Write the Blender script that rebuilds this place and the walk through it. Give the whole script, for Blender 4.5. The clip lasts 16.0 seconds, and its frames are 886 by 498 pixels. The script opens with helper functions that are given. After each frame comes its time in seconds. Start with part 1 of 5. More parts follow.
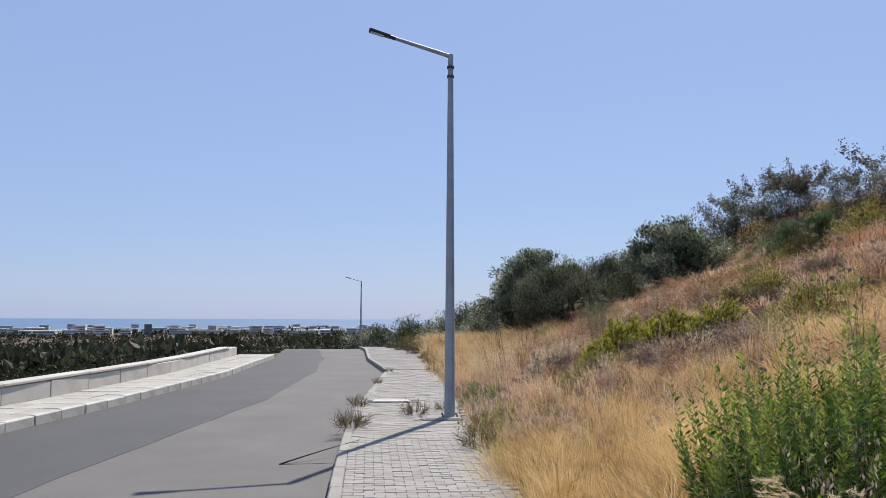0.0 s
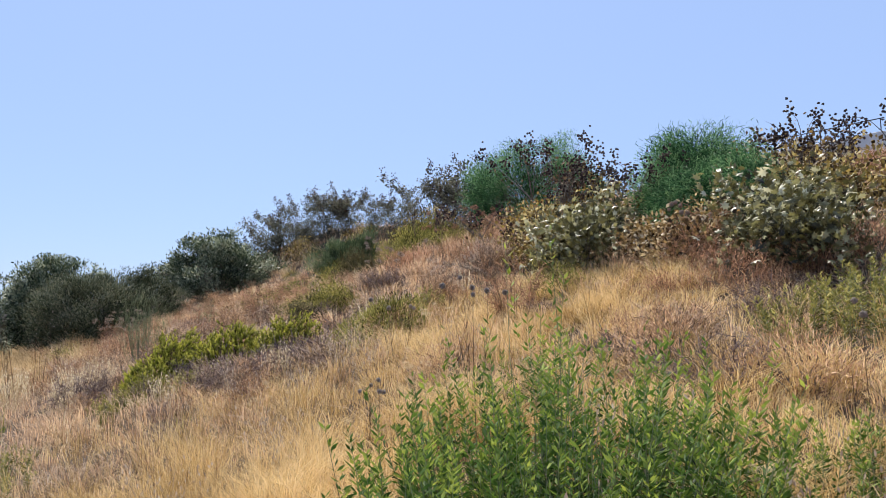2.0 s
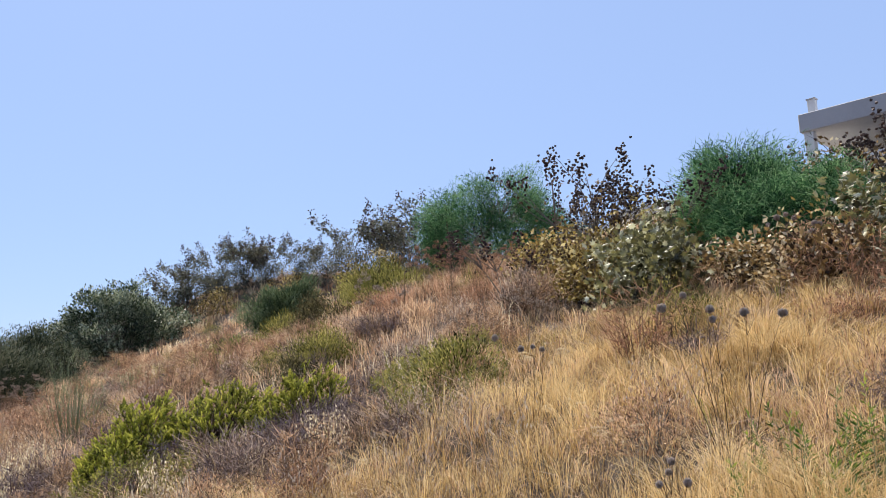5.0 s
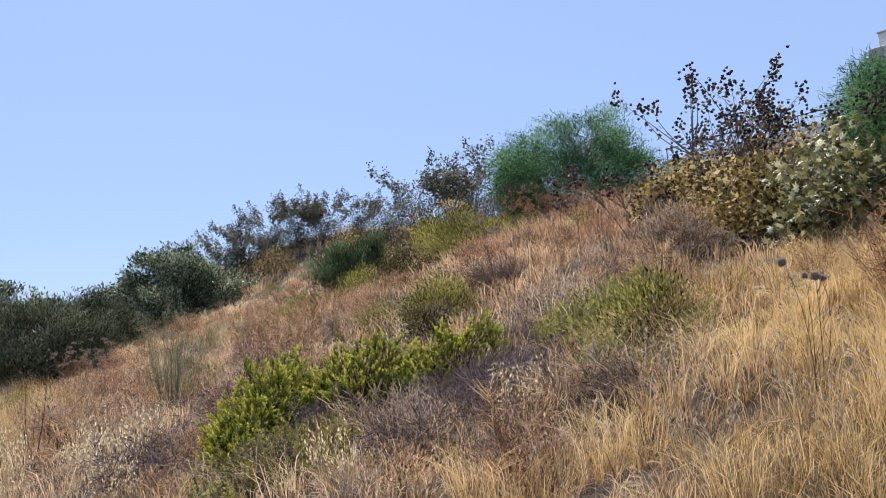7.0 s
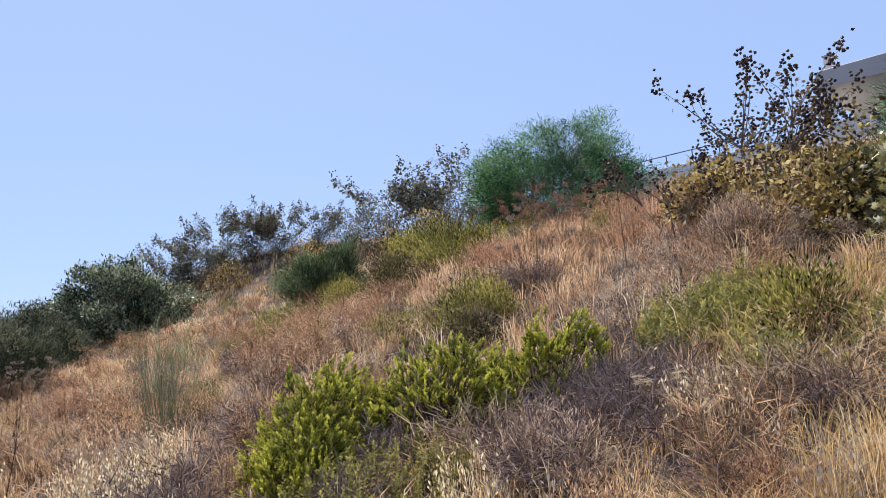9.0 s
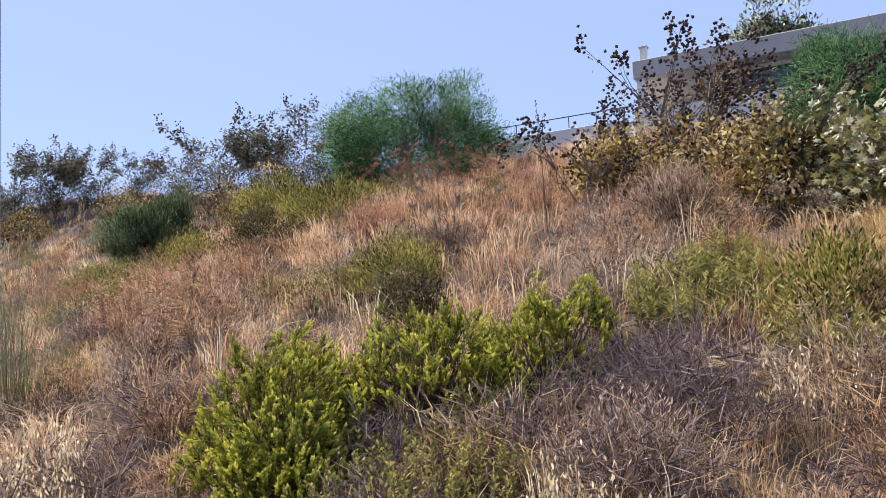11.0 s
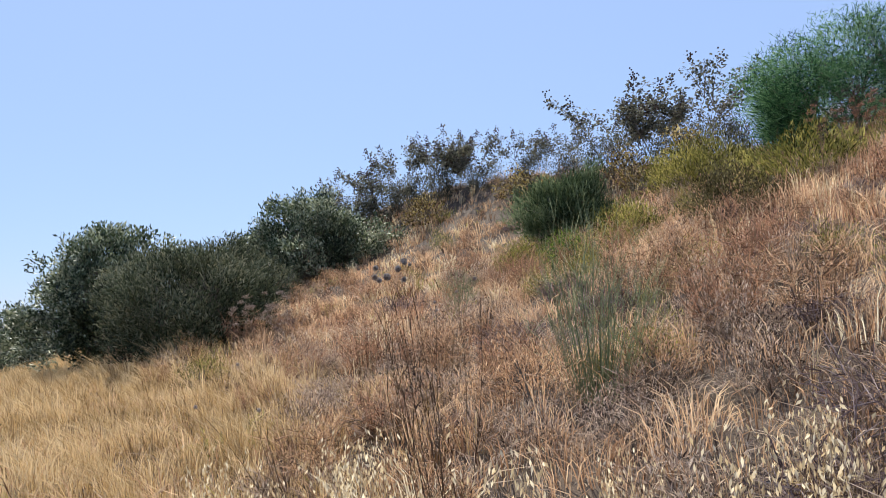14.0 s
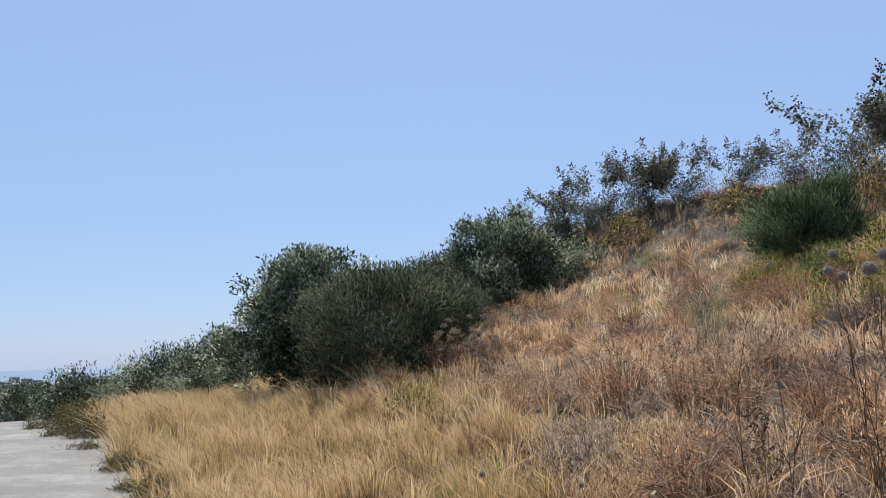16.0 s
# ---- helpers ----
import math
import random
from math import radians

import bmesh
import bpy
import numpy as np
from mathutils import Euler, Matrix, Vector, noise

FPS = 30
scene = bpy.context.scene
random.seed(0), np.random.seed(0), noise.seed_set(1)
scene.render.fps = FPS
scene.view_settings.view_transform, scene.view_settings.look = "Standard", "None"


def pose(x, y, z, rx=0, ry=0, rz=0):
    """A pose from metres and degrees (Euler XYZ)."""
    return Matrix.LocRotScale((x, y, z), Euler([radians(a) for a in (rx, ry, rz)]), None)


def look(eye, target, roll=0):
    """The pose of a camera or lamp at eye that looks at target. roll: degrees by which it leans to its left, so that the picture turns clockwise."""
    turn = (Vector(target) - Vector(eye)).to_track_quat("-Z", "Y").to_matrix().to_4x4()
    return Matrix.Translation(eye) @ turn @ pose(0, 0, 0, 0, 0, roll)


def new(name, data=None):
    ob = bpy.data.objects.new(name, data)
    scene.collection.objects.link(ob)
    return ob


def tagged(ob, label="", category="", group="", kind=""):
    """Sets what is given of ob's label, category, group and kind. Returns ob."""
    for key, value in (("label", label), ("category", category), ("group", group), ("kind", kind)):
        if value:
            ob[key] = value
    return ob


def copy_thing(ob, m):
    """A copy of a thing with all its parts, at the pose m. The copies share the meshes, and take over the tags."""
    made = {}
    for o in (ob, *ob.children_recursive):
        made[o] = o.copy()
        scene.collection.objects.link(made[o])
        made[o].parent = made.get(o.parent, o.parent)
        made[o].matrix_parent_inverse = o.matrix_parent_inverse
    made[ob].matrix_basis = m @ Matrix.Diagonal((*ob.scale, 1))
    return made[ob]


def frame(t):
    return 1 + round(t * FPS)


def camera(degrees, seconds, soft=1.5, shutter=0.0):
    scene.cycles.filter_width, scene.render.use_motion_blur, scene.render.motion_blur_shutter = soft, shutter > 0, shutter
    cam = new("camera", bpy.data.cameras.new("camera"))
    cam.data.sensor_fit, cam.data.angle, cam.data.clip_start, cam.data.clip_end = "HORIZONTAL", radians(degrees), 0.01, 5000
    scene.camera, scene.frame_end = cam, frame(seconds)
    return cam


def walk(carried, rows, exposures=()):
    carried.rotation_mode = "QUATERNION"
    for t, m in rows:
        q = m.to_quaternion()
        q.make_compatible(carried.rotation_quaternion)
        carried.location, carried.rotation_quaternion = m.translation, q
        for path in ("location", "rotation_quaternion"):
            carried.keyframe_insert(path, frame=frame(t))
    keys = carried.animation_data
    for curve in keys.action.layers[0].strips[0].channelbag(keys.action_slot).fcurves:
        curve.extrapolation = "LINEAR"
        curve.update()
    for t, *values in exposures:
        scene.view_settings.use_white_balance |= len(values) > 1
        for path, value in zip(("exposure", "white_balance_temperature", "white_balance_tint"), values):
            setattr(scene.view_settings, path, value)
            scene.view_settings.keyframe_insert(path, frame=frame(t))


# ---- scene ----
cam = camera(58.8, 16.0, 0.6)
PATH = [
    (0, (-0.123, -1.788, 1.674), (-0.006, 0.202, 1.837), 0.2),
    (0.1, (-0.068, -1.657, 1.648), (0.228, 0.315, 1.812), -0.3),
    (0.2, (-0.031, -1.554, 1.630), (0.492, 0.367, 1.819), 0.6),
    (0.3, (0.007, -1.481, 1.607), (0.626, 0.408, 1.823), 1.0),
    (0.5, (0.107, -1.293, 1.609), (1.006, 0.482, 1.807), 1.1),
    (1, (-0.032, -0.742, 1.619), (1.196, 0.821, 1.841), 1.9),
    (1.5, (0.056, -0.189, 1.579), (1.366, 1.306, 1.794), 0.8),
    (2, (0.028, 0.364, 1.601), (1.215, 1.96, 1.818), 0.4),
    (2.5, (0.008, 0.879, 1.552), (1.248, 2.424, 1.827), -0.1),
    (3, (0.046, 1.442, 1.57), (1.322, 2.957, 1.85), -0.8),
    (5.3, (-0.014, 4.336, 1.606), (1.407, 5.694, 1.972), -1.2),
    (5.5, (-0.037, 4.578, 1.565), (1.404, 5.917, 1.928), -0.8),
    (6, (-0.04, 5.069, 1.586), (1.406, 6.418, 1.884), -2.2),
    (6.5, (0.038, 5.587, 1.594), (1.418, 7.007, 1.87), -2.6),
    (7, (-0.003, 6.044, 1.577), (1.343, 7.502, 1.83), -3.1),
    (7.5, (0.021, 6.467, 1.548), (1.402, 7.878, 1.868), -3.3),
    (8, (0.004, 6.958, 1.502), (1.412, 8.339, 1.835), -3.7),
    (10.3, (0.0, 9.295, 1.638), (1.684, 10.359, 1.814), -2.8),
    (10.5, (-0.005, 9.444, 1.659), (1.725, 10.434, 1.831), -2.9),
    (11, (0.12, 9.945, 1.639), (1.88, 10.876, 1.828), -2.5),
    (11.3, (0.098, 10.19, 1.626), (1.689, 11.381, 1.847), -1.9),
    (11.5, (0.056, 10.453, 1.657), (1.589, 11.718, 1.876), -2.3),
    (12, (0.078, 10.973, 1.628), (1.383, 12.47, 1.86), -3.1),
    (12.5, (0.019, 11.461, 1.579), (1.152, 13.089, 1.841), -4.3),
    (13, (-0.114, 11.889, 1.581), (1.02, 13.514, 1.853), -4.1),
    (13.5, (-0.115, 12.397, 1.588), (1.079, 13.988, 1.795), -3.4),
    (14, (-0.184, 12.814, 1.571), (1.061, 14.368, 1.756), -2.3),
    (14.5, (-0.065, 13.255, 1.555), (1.253, 14.749, 1.731), -1.5),
    (15, (0.106, 13.76, 1.555), (1.527, 15.154, 1.748), -1.1),
    (15.5, (0.103, 14.195, 1.519), (1.49, 15.617, 1.752), -2.2),
    (16, (0.073, 14.64, 1.599), (0.943, 16.421, 1.865), -1.2),
]

EXPOSE = [(0, 0.48, 6500, 11), (0.5, 0.68, 6500, 10), (1.5, 0.8, 6500, 10), (3.0, 0.87, 6500, 10), (5.5, 0.8, 6500, 10), (8.2, 0.8, 6500, 9), (10.3, 0.95, 6650, 16), (11.0, 0.95, 6650, 15), (11.5, 0.84, 6450, 8), (15.5, 0.84, 6500, 9), (16, 0.6, 6400, 6)]
walk(cam, [(t, look(eye, target, roll)) for t, eye, target, roll in PATH], EXPOSE)

# ---- world and sun ----
SUN = Vector((2.0, 4.3, 6.13))
world = bpy.data.worlds.new("sky")
scene.world = world
world.use_nodes = True
wn = world.node_tree
wn.nodes.clear()
sky = wn.nodes.new("ShaderNodeTexSky")
sky.sky_type = "NISHITA"
sky.sun_disc = False
sky.sun_elevation = math.asin(SUN.normalized().z)
sky.sun_rotation = math.atan2(SUN.x, SUN.y)
sky.altitude = 60
sky.air_density, sky.dust_density, sky.ozone_density = 1.1, 0.35, 4.0
wbg = wn.nodes.new("ShaderNodeBackground")
wbg.inputs["Strength"].default_value = 0.062
wout = wn.nodes.new("ShaderNodeOutputWorld")
# a pale summer haze over the whole sky
haze = wn.nodes.new("ShaderNodeMix")
haze.data_type = "RGBA"
haze.inputs[0].default_value = 0.62
haze.inputs[7].default_value = (4.6, 6.3, 10.6, 1)
wn.links.new(sky.outputs[0], haze.inputs[6])
wn.links.new(haze.outputs[2], wbg.inputs["Color"])
wn.links.new(wbg.outputs[0], wout.inputs["Surface"])

sun_data = bpy.data.lights.new("sun", "SUN")
sun_data.energy, sun_data.angle, sun_data.color = 5.0, radians(0.53), (1.0, 0.94, 0.83)
sun = new("sun", sun_data)
sun.matrix_world = look(SUN * 10, (0, 0, 0))

# ---- materials ----


def nodes_of(name):
    m = bpy.data.materials.new(name)
    m.use_nodes = True
    m.node_tree.nodes.clear()
    return m, m.node_tree


def ramp(nt, fac, colours):
    r = nt.nodes.new("ShaderNodeValToRGB")
    els = r.color_ramp.elements
    n = len(colours)
    for i, c in enumerate(colours):
        e = els[i] if i < 2 else els.new(i / (n - 1))
        e.color = (*c, 1)
    for i, e in enumerate(sorted(els, key=lambda q: q.position)):
        e.position = i / (n - 1)
    for i, c in enumerate(colours):
        els[i].position, els[i].color = i / (n - 1), (*c, 1)
    nt.links.new(fac, r.inputs[0])
    return r.outputs[0]


def noise_at(nt, scale, detail=4.0, rough=0.6, where="Object"):
    tc = nt.nodes.new("ShaderNodeTexCoord")
    n = nt.nodes.new("ShaderNodeTexNoise")
    n.inputs["Scale"].default_value = scale
    n.inputs["Detail"].default_value = detail
    n.inputs["Roughness"].default_value = rough
    nt.links.new(tc.outputs[where], n.inputs["Vector"])
    return n.outputs["Fac"]


def math_node(nt, op, a, b):
    m = nt.nodes.new("ShaderNodeMath")
    m.operation = op
    for i, v in enumerate((a, b)):
        if isinstance(v, (int, float)):
            m.inputs[i].default_value = v
        else:
            nt.links.new(v, m.inputs[i])
    return m.outputs[0]


def mix_col(nt, fac, a, b, kind="MIX"):
    m = nt.nodes.new("ShaderNodeMix")
    m.data_type, m.blend_type = "RGBA", kind
    for key, v in ((0, fac), (6, a), (7, b)):
        if isinstance(v, tuple):
            m.inputs[key].default_value = (*v, 1)
        elif isinstance(v, (int, float)):
            m.inputs[key].default_value = v
        else:
            nt.links.new(v, m.inputs[key])
    return m.outputs[2]


def leafy(name, colours, through_light=0.35, gloss=0.05, rough=0.6, fleck=0.3):
    """Thin plant matter: tint runs through the colours; part of the light passes through."""
    m, nt = nodes_of(name)
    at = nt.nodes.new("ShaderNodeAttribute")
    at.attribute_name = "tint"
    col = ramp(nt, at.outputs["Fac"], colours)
    n = noise_at(nt, 0.9, 3.0)
    pale = math_node(nt, "MULTIPLY", math_node(nt, "MAXIMUM", math_node(nt, "SUBTRACT", n, 0.52), 0.0), 2.5 * fleck)
    col = mix_col(nt, pale, col, tuple(1.1 * c for c in colours[-1]))
    dif = nt.nodes.new("ShaderNodeBsdfPrincipled")
    dif.inputs["Roughness"].default_value = rough
    dif.inputs["Specular IOR Level"].default_value = gloss * 2
    tra = nt.nodes.new("ShaderNodeBsdfTranslucent")
    nt.links.new(col, dif.inputs["Base Color"])
    nt.links.new(col, tra.inputs["Color"])
    mx = nt.nodes.new("ShaderNodeMixShader")
    mx.inputs[0].default_value = through_light
    nt.links.new(dif.outputs[0], mx.inputs[1])
    nt.links.new(tra.outputs[0], mx.inputs[2])
    out = nt.nodes.new("ShaderNodeOutputMaterial")
    nt.links.new(mx.outputs[0], out.inputs["Surface"])
    return m


def solid(name, colours, scale=3.0, fine=60.0, rough=0.8, bump=0.3, metal=0.0, spec=0.4, depth=0.01, varied=0.0):
    """A hard surface: broad stains, fine grain, relief; varied lightens and darkens piece by piece."""
    m, nt = nodes_of(name)
    big = noise_at(nt, scale, 6.0, 0.65)
    small = noise_at(nt, fine, 5.0, 0.7)
    fac = math_node(nt, "ADD", math_node(nt, "MULTIPLY", big, 0.65), math_node(nt, "MULTIPLY", small, 0.35))
    fac = math_node(nt, "ADD", math_node(nt, "MULTIPLY", math_node(nt, "SUBTRACT", fac, 0.5), 2.2), 0.5)
    if varied:
        info = nt.nodes.new("ShaderNodeObjectInfo")
        geo = nt.nodes.new("ShaderNodeNewGeometry")
        both = math_node(nt, "FRACT", math_node(nt, "ADD", info.outputs["Random"], geo.outputs["Random Per Island"]), 0)
        fac = math_node(nt, "ADD", fac, math_node(nt, "MULTIPLY", math_node(nt, "SUBTRACT", both, 0.5), varied))
    col = ramp(nt, fac, colours)
    b = nt.nodes.new("ShaderNodeBsdfPrincipled")
    nt.links.new(col, b.inputs["Base Color"])
    b.inputs["Roughness"].default_value = rough
    b.inputs["Metallic"].default_value = metal
    b.inputs["Specular IOR Level"].default_value = spec
    bp = nt.nodes.new("ShaderNodeBump")
    bp.inputs["Strength"].default_value = bump
    bp.inputs["Distance"].default_value = depth
    nt.links.new(small, bp.inputs["Height"])
    nt.links.new(bp.outputs[0], b.inputs["Normal"])
    out = nt.nodes.new("ShaderNodeOutputMaterial")
    nt.links.new(b.outputs[0], out.inputs["Surface"])
    return m


M_SOIL = solid("dry_soil", [(0.034, 0.022, 0.016), (0.083, 0.056, 0.038), (0.18, 0.131, 0.086)], 0.7, 26.0, 0.95, 0.8, depth=0.05)
M_ROAD_OLD = solid("worn_asphalt", [(0.077, 0.073, 0.073), (0.105, 0.099, 0.098), (0.133, 0.126, 0.12)], 0.6, 140.0, 0.85, 0.5, depth=0.006)
M_ROAD_NEW = solid("dark_asphalt", [(0.036, 0.036, 0.04), (0.053, 0.053, 0.057), (0.069, 0.068, 0.069)], 0.5, 140.0, 0.8, 0.5, depth=0.006)
M_KERB = solid("kerb_concrete", [(0.158, 0.149, 0.132), (0.244, 0.234, 0.215), (0.31, 0.3, 0.277)], 2.5, 50.0, 0.9, 0.4, varied=0.25)
M_BRICK = solid("paving_brick", [(0.17, 0.16, 0.146), (0.245, 0.231, 0.214), (0.306, 0.292, 0.275)], 1.5, 70.0, 0.9, 0.35, varied=0.45)
M_JOINT = solid("joint_sand", [(0.07, 0.056, 0.042), (0.126, 0.105, 0.084), (0.175, 0.147, 0.119)], 2.0, 60.0, 0.95, 0.5)
M_PARAPET = solid("white_limewash", [(0.234, 0.218, 0.195), (0.406, 0.394, 0.37), (0.484, 0.472, 0.448)], 1.4, 30.0, 0.9, 0.4, varied=0.2)
M_SLAB = solid("pale_paving", [(0.207, 0.196, 0.178), (0.311, 0.3, 0.277), (0.385, 0.374, 0.351)], 1.0, 40.0, 0.9, 0.3, varied=0.3)
M_STEEL = solid("galvanised_steel", [(0.2, 0.222, 0.25), (0.288, 0.319, 0.356), (0.388, 0.419, 0.463)], 3.0, 45.0, 0.55, 0.08, metal=0.15, spec=0.35, depth=0.002)
M_DARK_METAL = solid("dark_metal", [(0.03, 0.03, 0.035), (0.05, 0.05, 0.055), (0.08, 0.08, 0.085)], 4.0, 60.0, 0.45, 0.1, metal=0.5)
M_LENS = solid("lamp_lens", [(0.35, 0.36, 0.36), (0.45, 0.46, 0.46), (0.55, 0.56, 0.56)], 6.0, 60.0, 0.2, 0.02)
M_PLASTER = solid("white_plaster", [(0.558, 0.54, 0.513), (0.666, 0.648, 0.621), (0.72, 0.702, 0.675)], 0.4, 12.0, 0.9, 0.15)
M_FASCIA = solid("grey_fascia", [(0.336, 0.32, 0.32), (0.416, 0.4, 0.392), (0.48, 0.464, 0.448)], 0.5, 12.0, 0.85, 0.15)
M_GLASS = solid("dark_glazing", [(0.015, 0.02, 0.025), (0.03, 0.04, 0.05), (0.05, 0.06, 0.07)], 0.4, 5.0, 0.08, 0.0, spec=0.7)
M_DUST = solid("dusty_concrete", [(0.115, 0.108, 0.104), (0.173, 0.162, 0.155), (0.331, 0.317, 0.295)], 0.9, 9.0, 0.95, 0.5, depth=0.012)
M_WOOD = solid("grey_bark", [(0.09, 0.075, 0.06), (0.16, 0.135, 0.11), (0.25, 0.215, 0.18)], 5.0, 40.0, 0.9, 0.7, depth=0.02)
M_STRAW = leafy("straw_stem", [(0.111, 0.072, 0.043), (0.23, 0.157, 0.093), (0.391, 0.289, 0.17)], 0.2)
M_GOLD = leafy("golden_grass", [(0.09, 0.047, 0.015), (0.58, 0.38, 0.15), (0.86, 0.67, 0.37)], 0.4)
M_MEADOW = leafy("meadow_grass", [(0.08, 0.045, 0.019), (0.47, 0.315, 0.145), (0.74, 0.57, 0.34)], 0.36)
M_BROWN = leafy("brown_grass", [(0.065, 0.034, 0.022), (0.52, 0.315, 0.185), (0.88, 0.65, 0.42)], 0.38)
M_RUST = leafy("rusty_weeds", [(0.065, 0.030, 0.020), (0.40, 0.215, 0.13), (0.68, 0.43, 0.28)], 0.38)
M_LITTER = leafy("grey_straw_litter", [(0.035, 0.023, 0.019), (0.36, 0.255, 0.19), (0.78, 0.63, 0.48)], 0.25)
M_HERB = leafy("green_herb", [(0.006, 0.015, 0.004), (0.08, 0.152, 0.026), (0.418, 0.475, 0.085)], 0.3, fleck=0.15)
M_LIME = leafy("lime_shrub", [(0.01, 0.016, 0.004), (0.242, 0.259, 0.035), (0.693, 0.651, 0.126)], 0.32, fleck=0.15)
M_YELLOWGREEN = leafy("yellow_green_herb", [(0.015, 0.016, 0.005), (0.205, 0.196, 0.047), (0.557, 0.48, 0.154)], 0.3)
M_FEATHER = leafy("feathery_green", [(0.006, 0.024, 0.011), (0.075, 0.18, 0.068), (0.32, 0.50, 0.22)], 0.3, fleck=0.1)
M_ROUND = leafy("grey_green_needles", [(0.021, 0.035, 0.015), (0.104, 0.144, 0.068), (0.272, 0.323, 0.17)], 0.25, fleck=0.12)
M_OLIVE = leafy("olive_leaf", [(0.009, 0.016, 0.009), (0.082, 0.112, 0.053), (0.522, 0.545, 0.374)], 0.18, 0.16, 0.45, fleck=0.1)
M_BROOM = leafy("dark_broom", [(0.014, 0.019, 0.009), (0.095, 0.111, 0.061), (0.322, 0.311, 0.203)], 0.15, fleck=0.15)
# Drying leaf tones; the ramp ends also paint in shaded leaves and glints.
M_CASTOR = leafy("drying_broad_leaf", [(0.016, 0.01, 0.006), (0.115, 0.071, 0.031), (0.344, 0.227, 0.09), (0.726, 0.629, 0.436)], 0.28, 0.1, 0.55, fleck=0.1)
M_CASTOR_GREEN = leafy("pale_green_broad_leaf", [(0.02, 0.02, 0.008), (0.11, 0.10, 0.035), (0.25, 0.235, 0.095), (0.60, 0.58, 0.40)], 0.3, 0.25, 0.45, fleck=0.1)
M_MAUVE = leafy("mauve_grey_dead_stems", [(0.05, 0.033, 0.034), (0.21, 0.15, 0.145), (0.52, 0.43, 0.39)], 0.12)
M_DULL = leafy("dull_olive_leaf", [(0.025, 0.022, 0.010), (0.10, 0.085, 0.035), (0.26, 0.22, 0.10)], 0.25)
M_CASTOR_YELLOW = leafy("yellow_broad_leaf", [(0.025, 0.015, 0.007), (0.156, 0.104, 0.036), (0.378, 0.277, 0.081), (0.672, 0.564, 0.288)], 0.3, 0.08, 0.6, fleck=0.1)
M_CASTOR_DRY = leafy("dry_brown_leaf", [(0.026, 0.016, 0.013), (0.10, 0.062, 0.038), (0.32, 0.22, 0.115)], 0.15, fleck=0.1)
M_CREST = leafy("thin_crest_leaf", [(0.032, 0.03, 0.028), (0.109, 0.112, 0.081), (0.248, 0.23, 0.156)], 0.35, fleck=0.1)
M_SEED = leafy("dark_seed_head", [(0.025, 0.016, 0.016), (0.06, 0.038, 0.034), (0.14, 0.09, 0.07)], 0.05)
M_THISTLE = leafy("thistle_grey", [(0.36, 0.288, 0.248), (0.528, 0.456, 0.4), (0.68, 0.624, 0.576)], 0.5)
M_UMBEL = leafy("dry_umbel", [(0.187, 0.132, 0.098), (0.408, 0.315, 0.238), (0.595, 0.51, 0.408)], 0.3)
M_OAT = leafy("pale_oat", [(0.34, 0.24, 0.13), (0.66, 0.53, 0.33), (0.86, 0.76, 0.56)], 0.48)
M_RUSH = leafy("rush_stem", [(0.078, 0.098, 0.049), (0.243, 0.277, 0.149), (0.45, 0.475, 0.288)], 0.3)
M_SCRUB = leafy("valley_scrub", [(0.018, 0.022, 0.012), (0.045, 0.05, 0.028), (0.119, 0.119, 0.072)], 0.2, fleck=0.1)
M_SEA = solid("sea", [(0.053, 0.112, 0.203), (0.064, 0.128, 0.225), (0.075, 0.143, 0.247)], 0.003, 0.05, 0.5, 0.0)
M_TOWN = solid("town_render", [(0.36, 0.352, 0.344), (0.48, 0.464, 0.448), (0.576, 0.56, 0.544)], 0.02, 0.4, 0.9, 0.0, varied=0.6)
M_TOWN_DARK = solid("town_shadow_glass", [(0.07, 0.09, 0.11), (0.10, 0.12, 0.15), (0.14, 0.16, 0.19)], 0.02, 0.4, 0.3, 0.0)
M_TILE = solid("terracotta", [(0.30, 0.11, 0.06), (0.40, 0.17, 0.10), (0.48, 0.24, 0.15)], 0.1, 2.0, 0.85, 0.2)

# ---- shape of the land ----


def smooth(a, b, v):
    v = np.clip((np.asarray(v, float) - a) / (b - a), 0, 1)
    return v * v * (3 - 2 * v)


def wob(x, y, size, seed=0):
    """A soft random field of about -1 to 1, with features of that size in metres."""
    out = 0.0
    for k in range(5):
        a = 1.3 * k + 0.71 * seed
        q = 2 * math.pi / size * (0.7 + 0.23 * k)
        out = out + np.sin(q * (np.cos(a) * x + np.sin(a) * y) + 2.1 * k + seed) * np.cos(0.6 * q * (np.sin(a + 1) * x - np.cos(a + 1) * y) + seed * 1.7)
    return out / 2.6


def bank(x, y):
    """The hillside beside the pavement."""
    toe = 1.9 + 1.6 * smooth(14, 27, y) + 2.6 * smooth(27, 40, y)
    slope = 0.335 + 0.035 * smooth(18, 28, y) + 0.12 * smooth(27, 39, y) - 0.03 * (1 - smooth(2, 8, y))
    s = x - toe
    up = slope * (np.sqrt(s * s + 1.0) + s) / 2
    crest = 20.5
    part_up = np.clip(s / (crest - toe), 0, 1)
    up = up - 0.85 * smooth(19, 28, y) * 6.75 * part_up**2 * (1 - part_up)
    over = np.maximum(x - crest, 0)
    rise = 0.13 * (1 - smooth(12, 23, y - 0.6 * over))
    top = slope * (crest - toe) + rise * np.minimum(over, 45)
    return np.where(x > crest, top, np.minimum(up, slope * (crest - toe) + 0.05)) * (1 - smooth(60, 150, y))


def ahead_fall(y):
    return np.interp(y, [36, 45, 66, 120, 300, 900, 1500, 1750, 5000], [0, -0.3, -1.6, -6, -16, -28, -36, -46, -60])


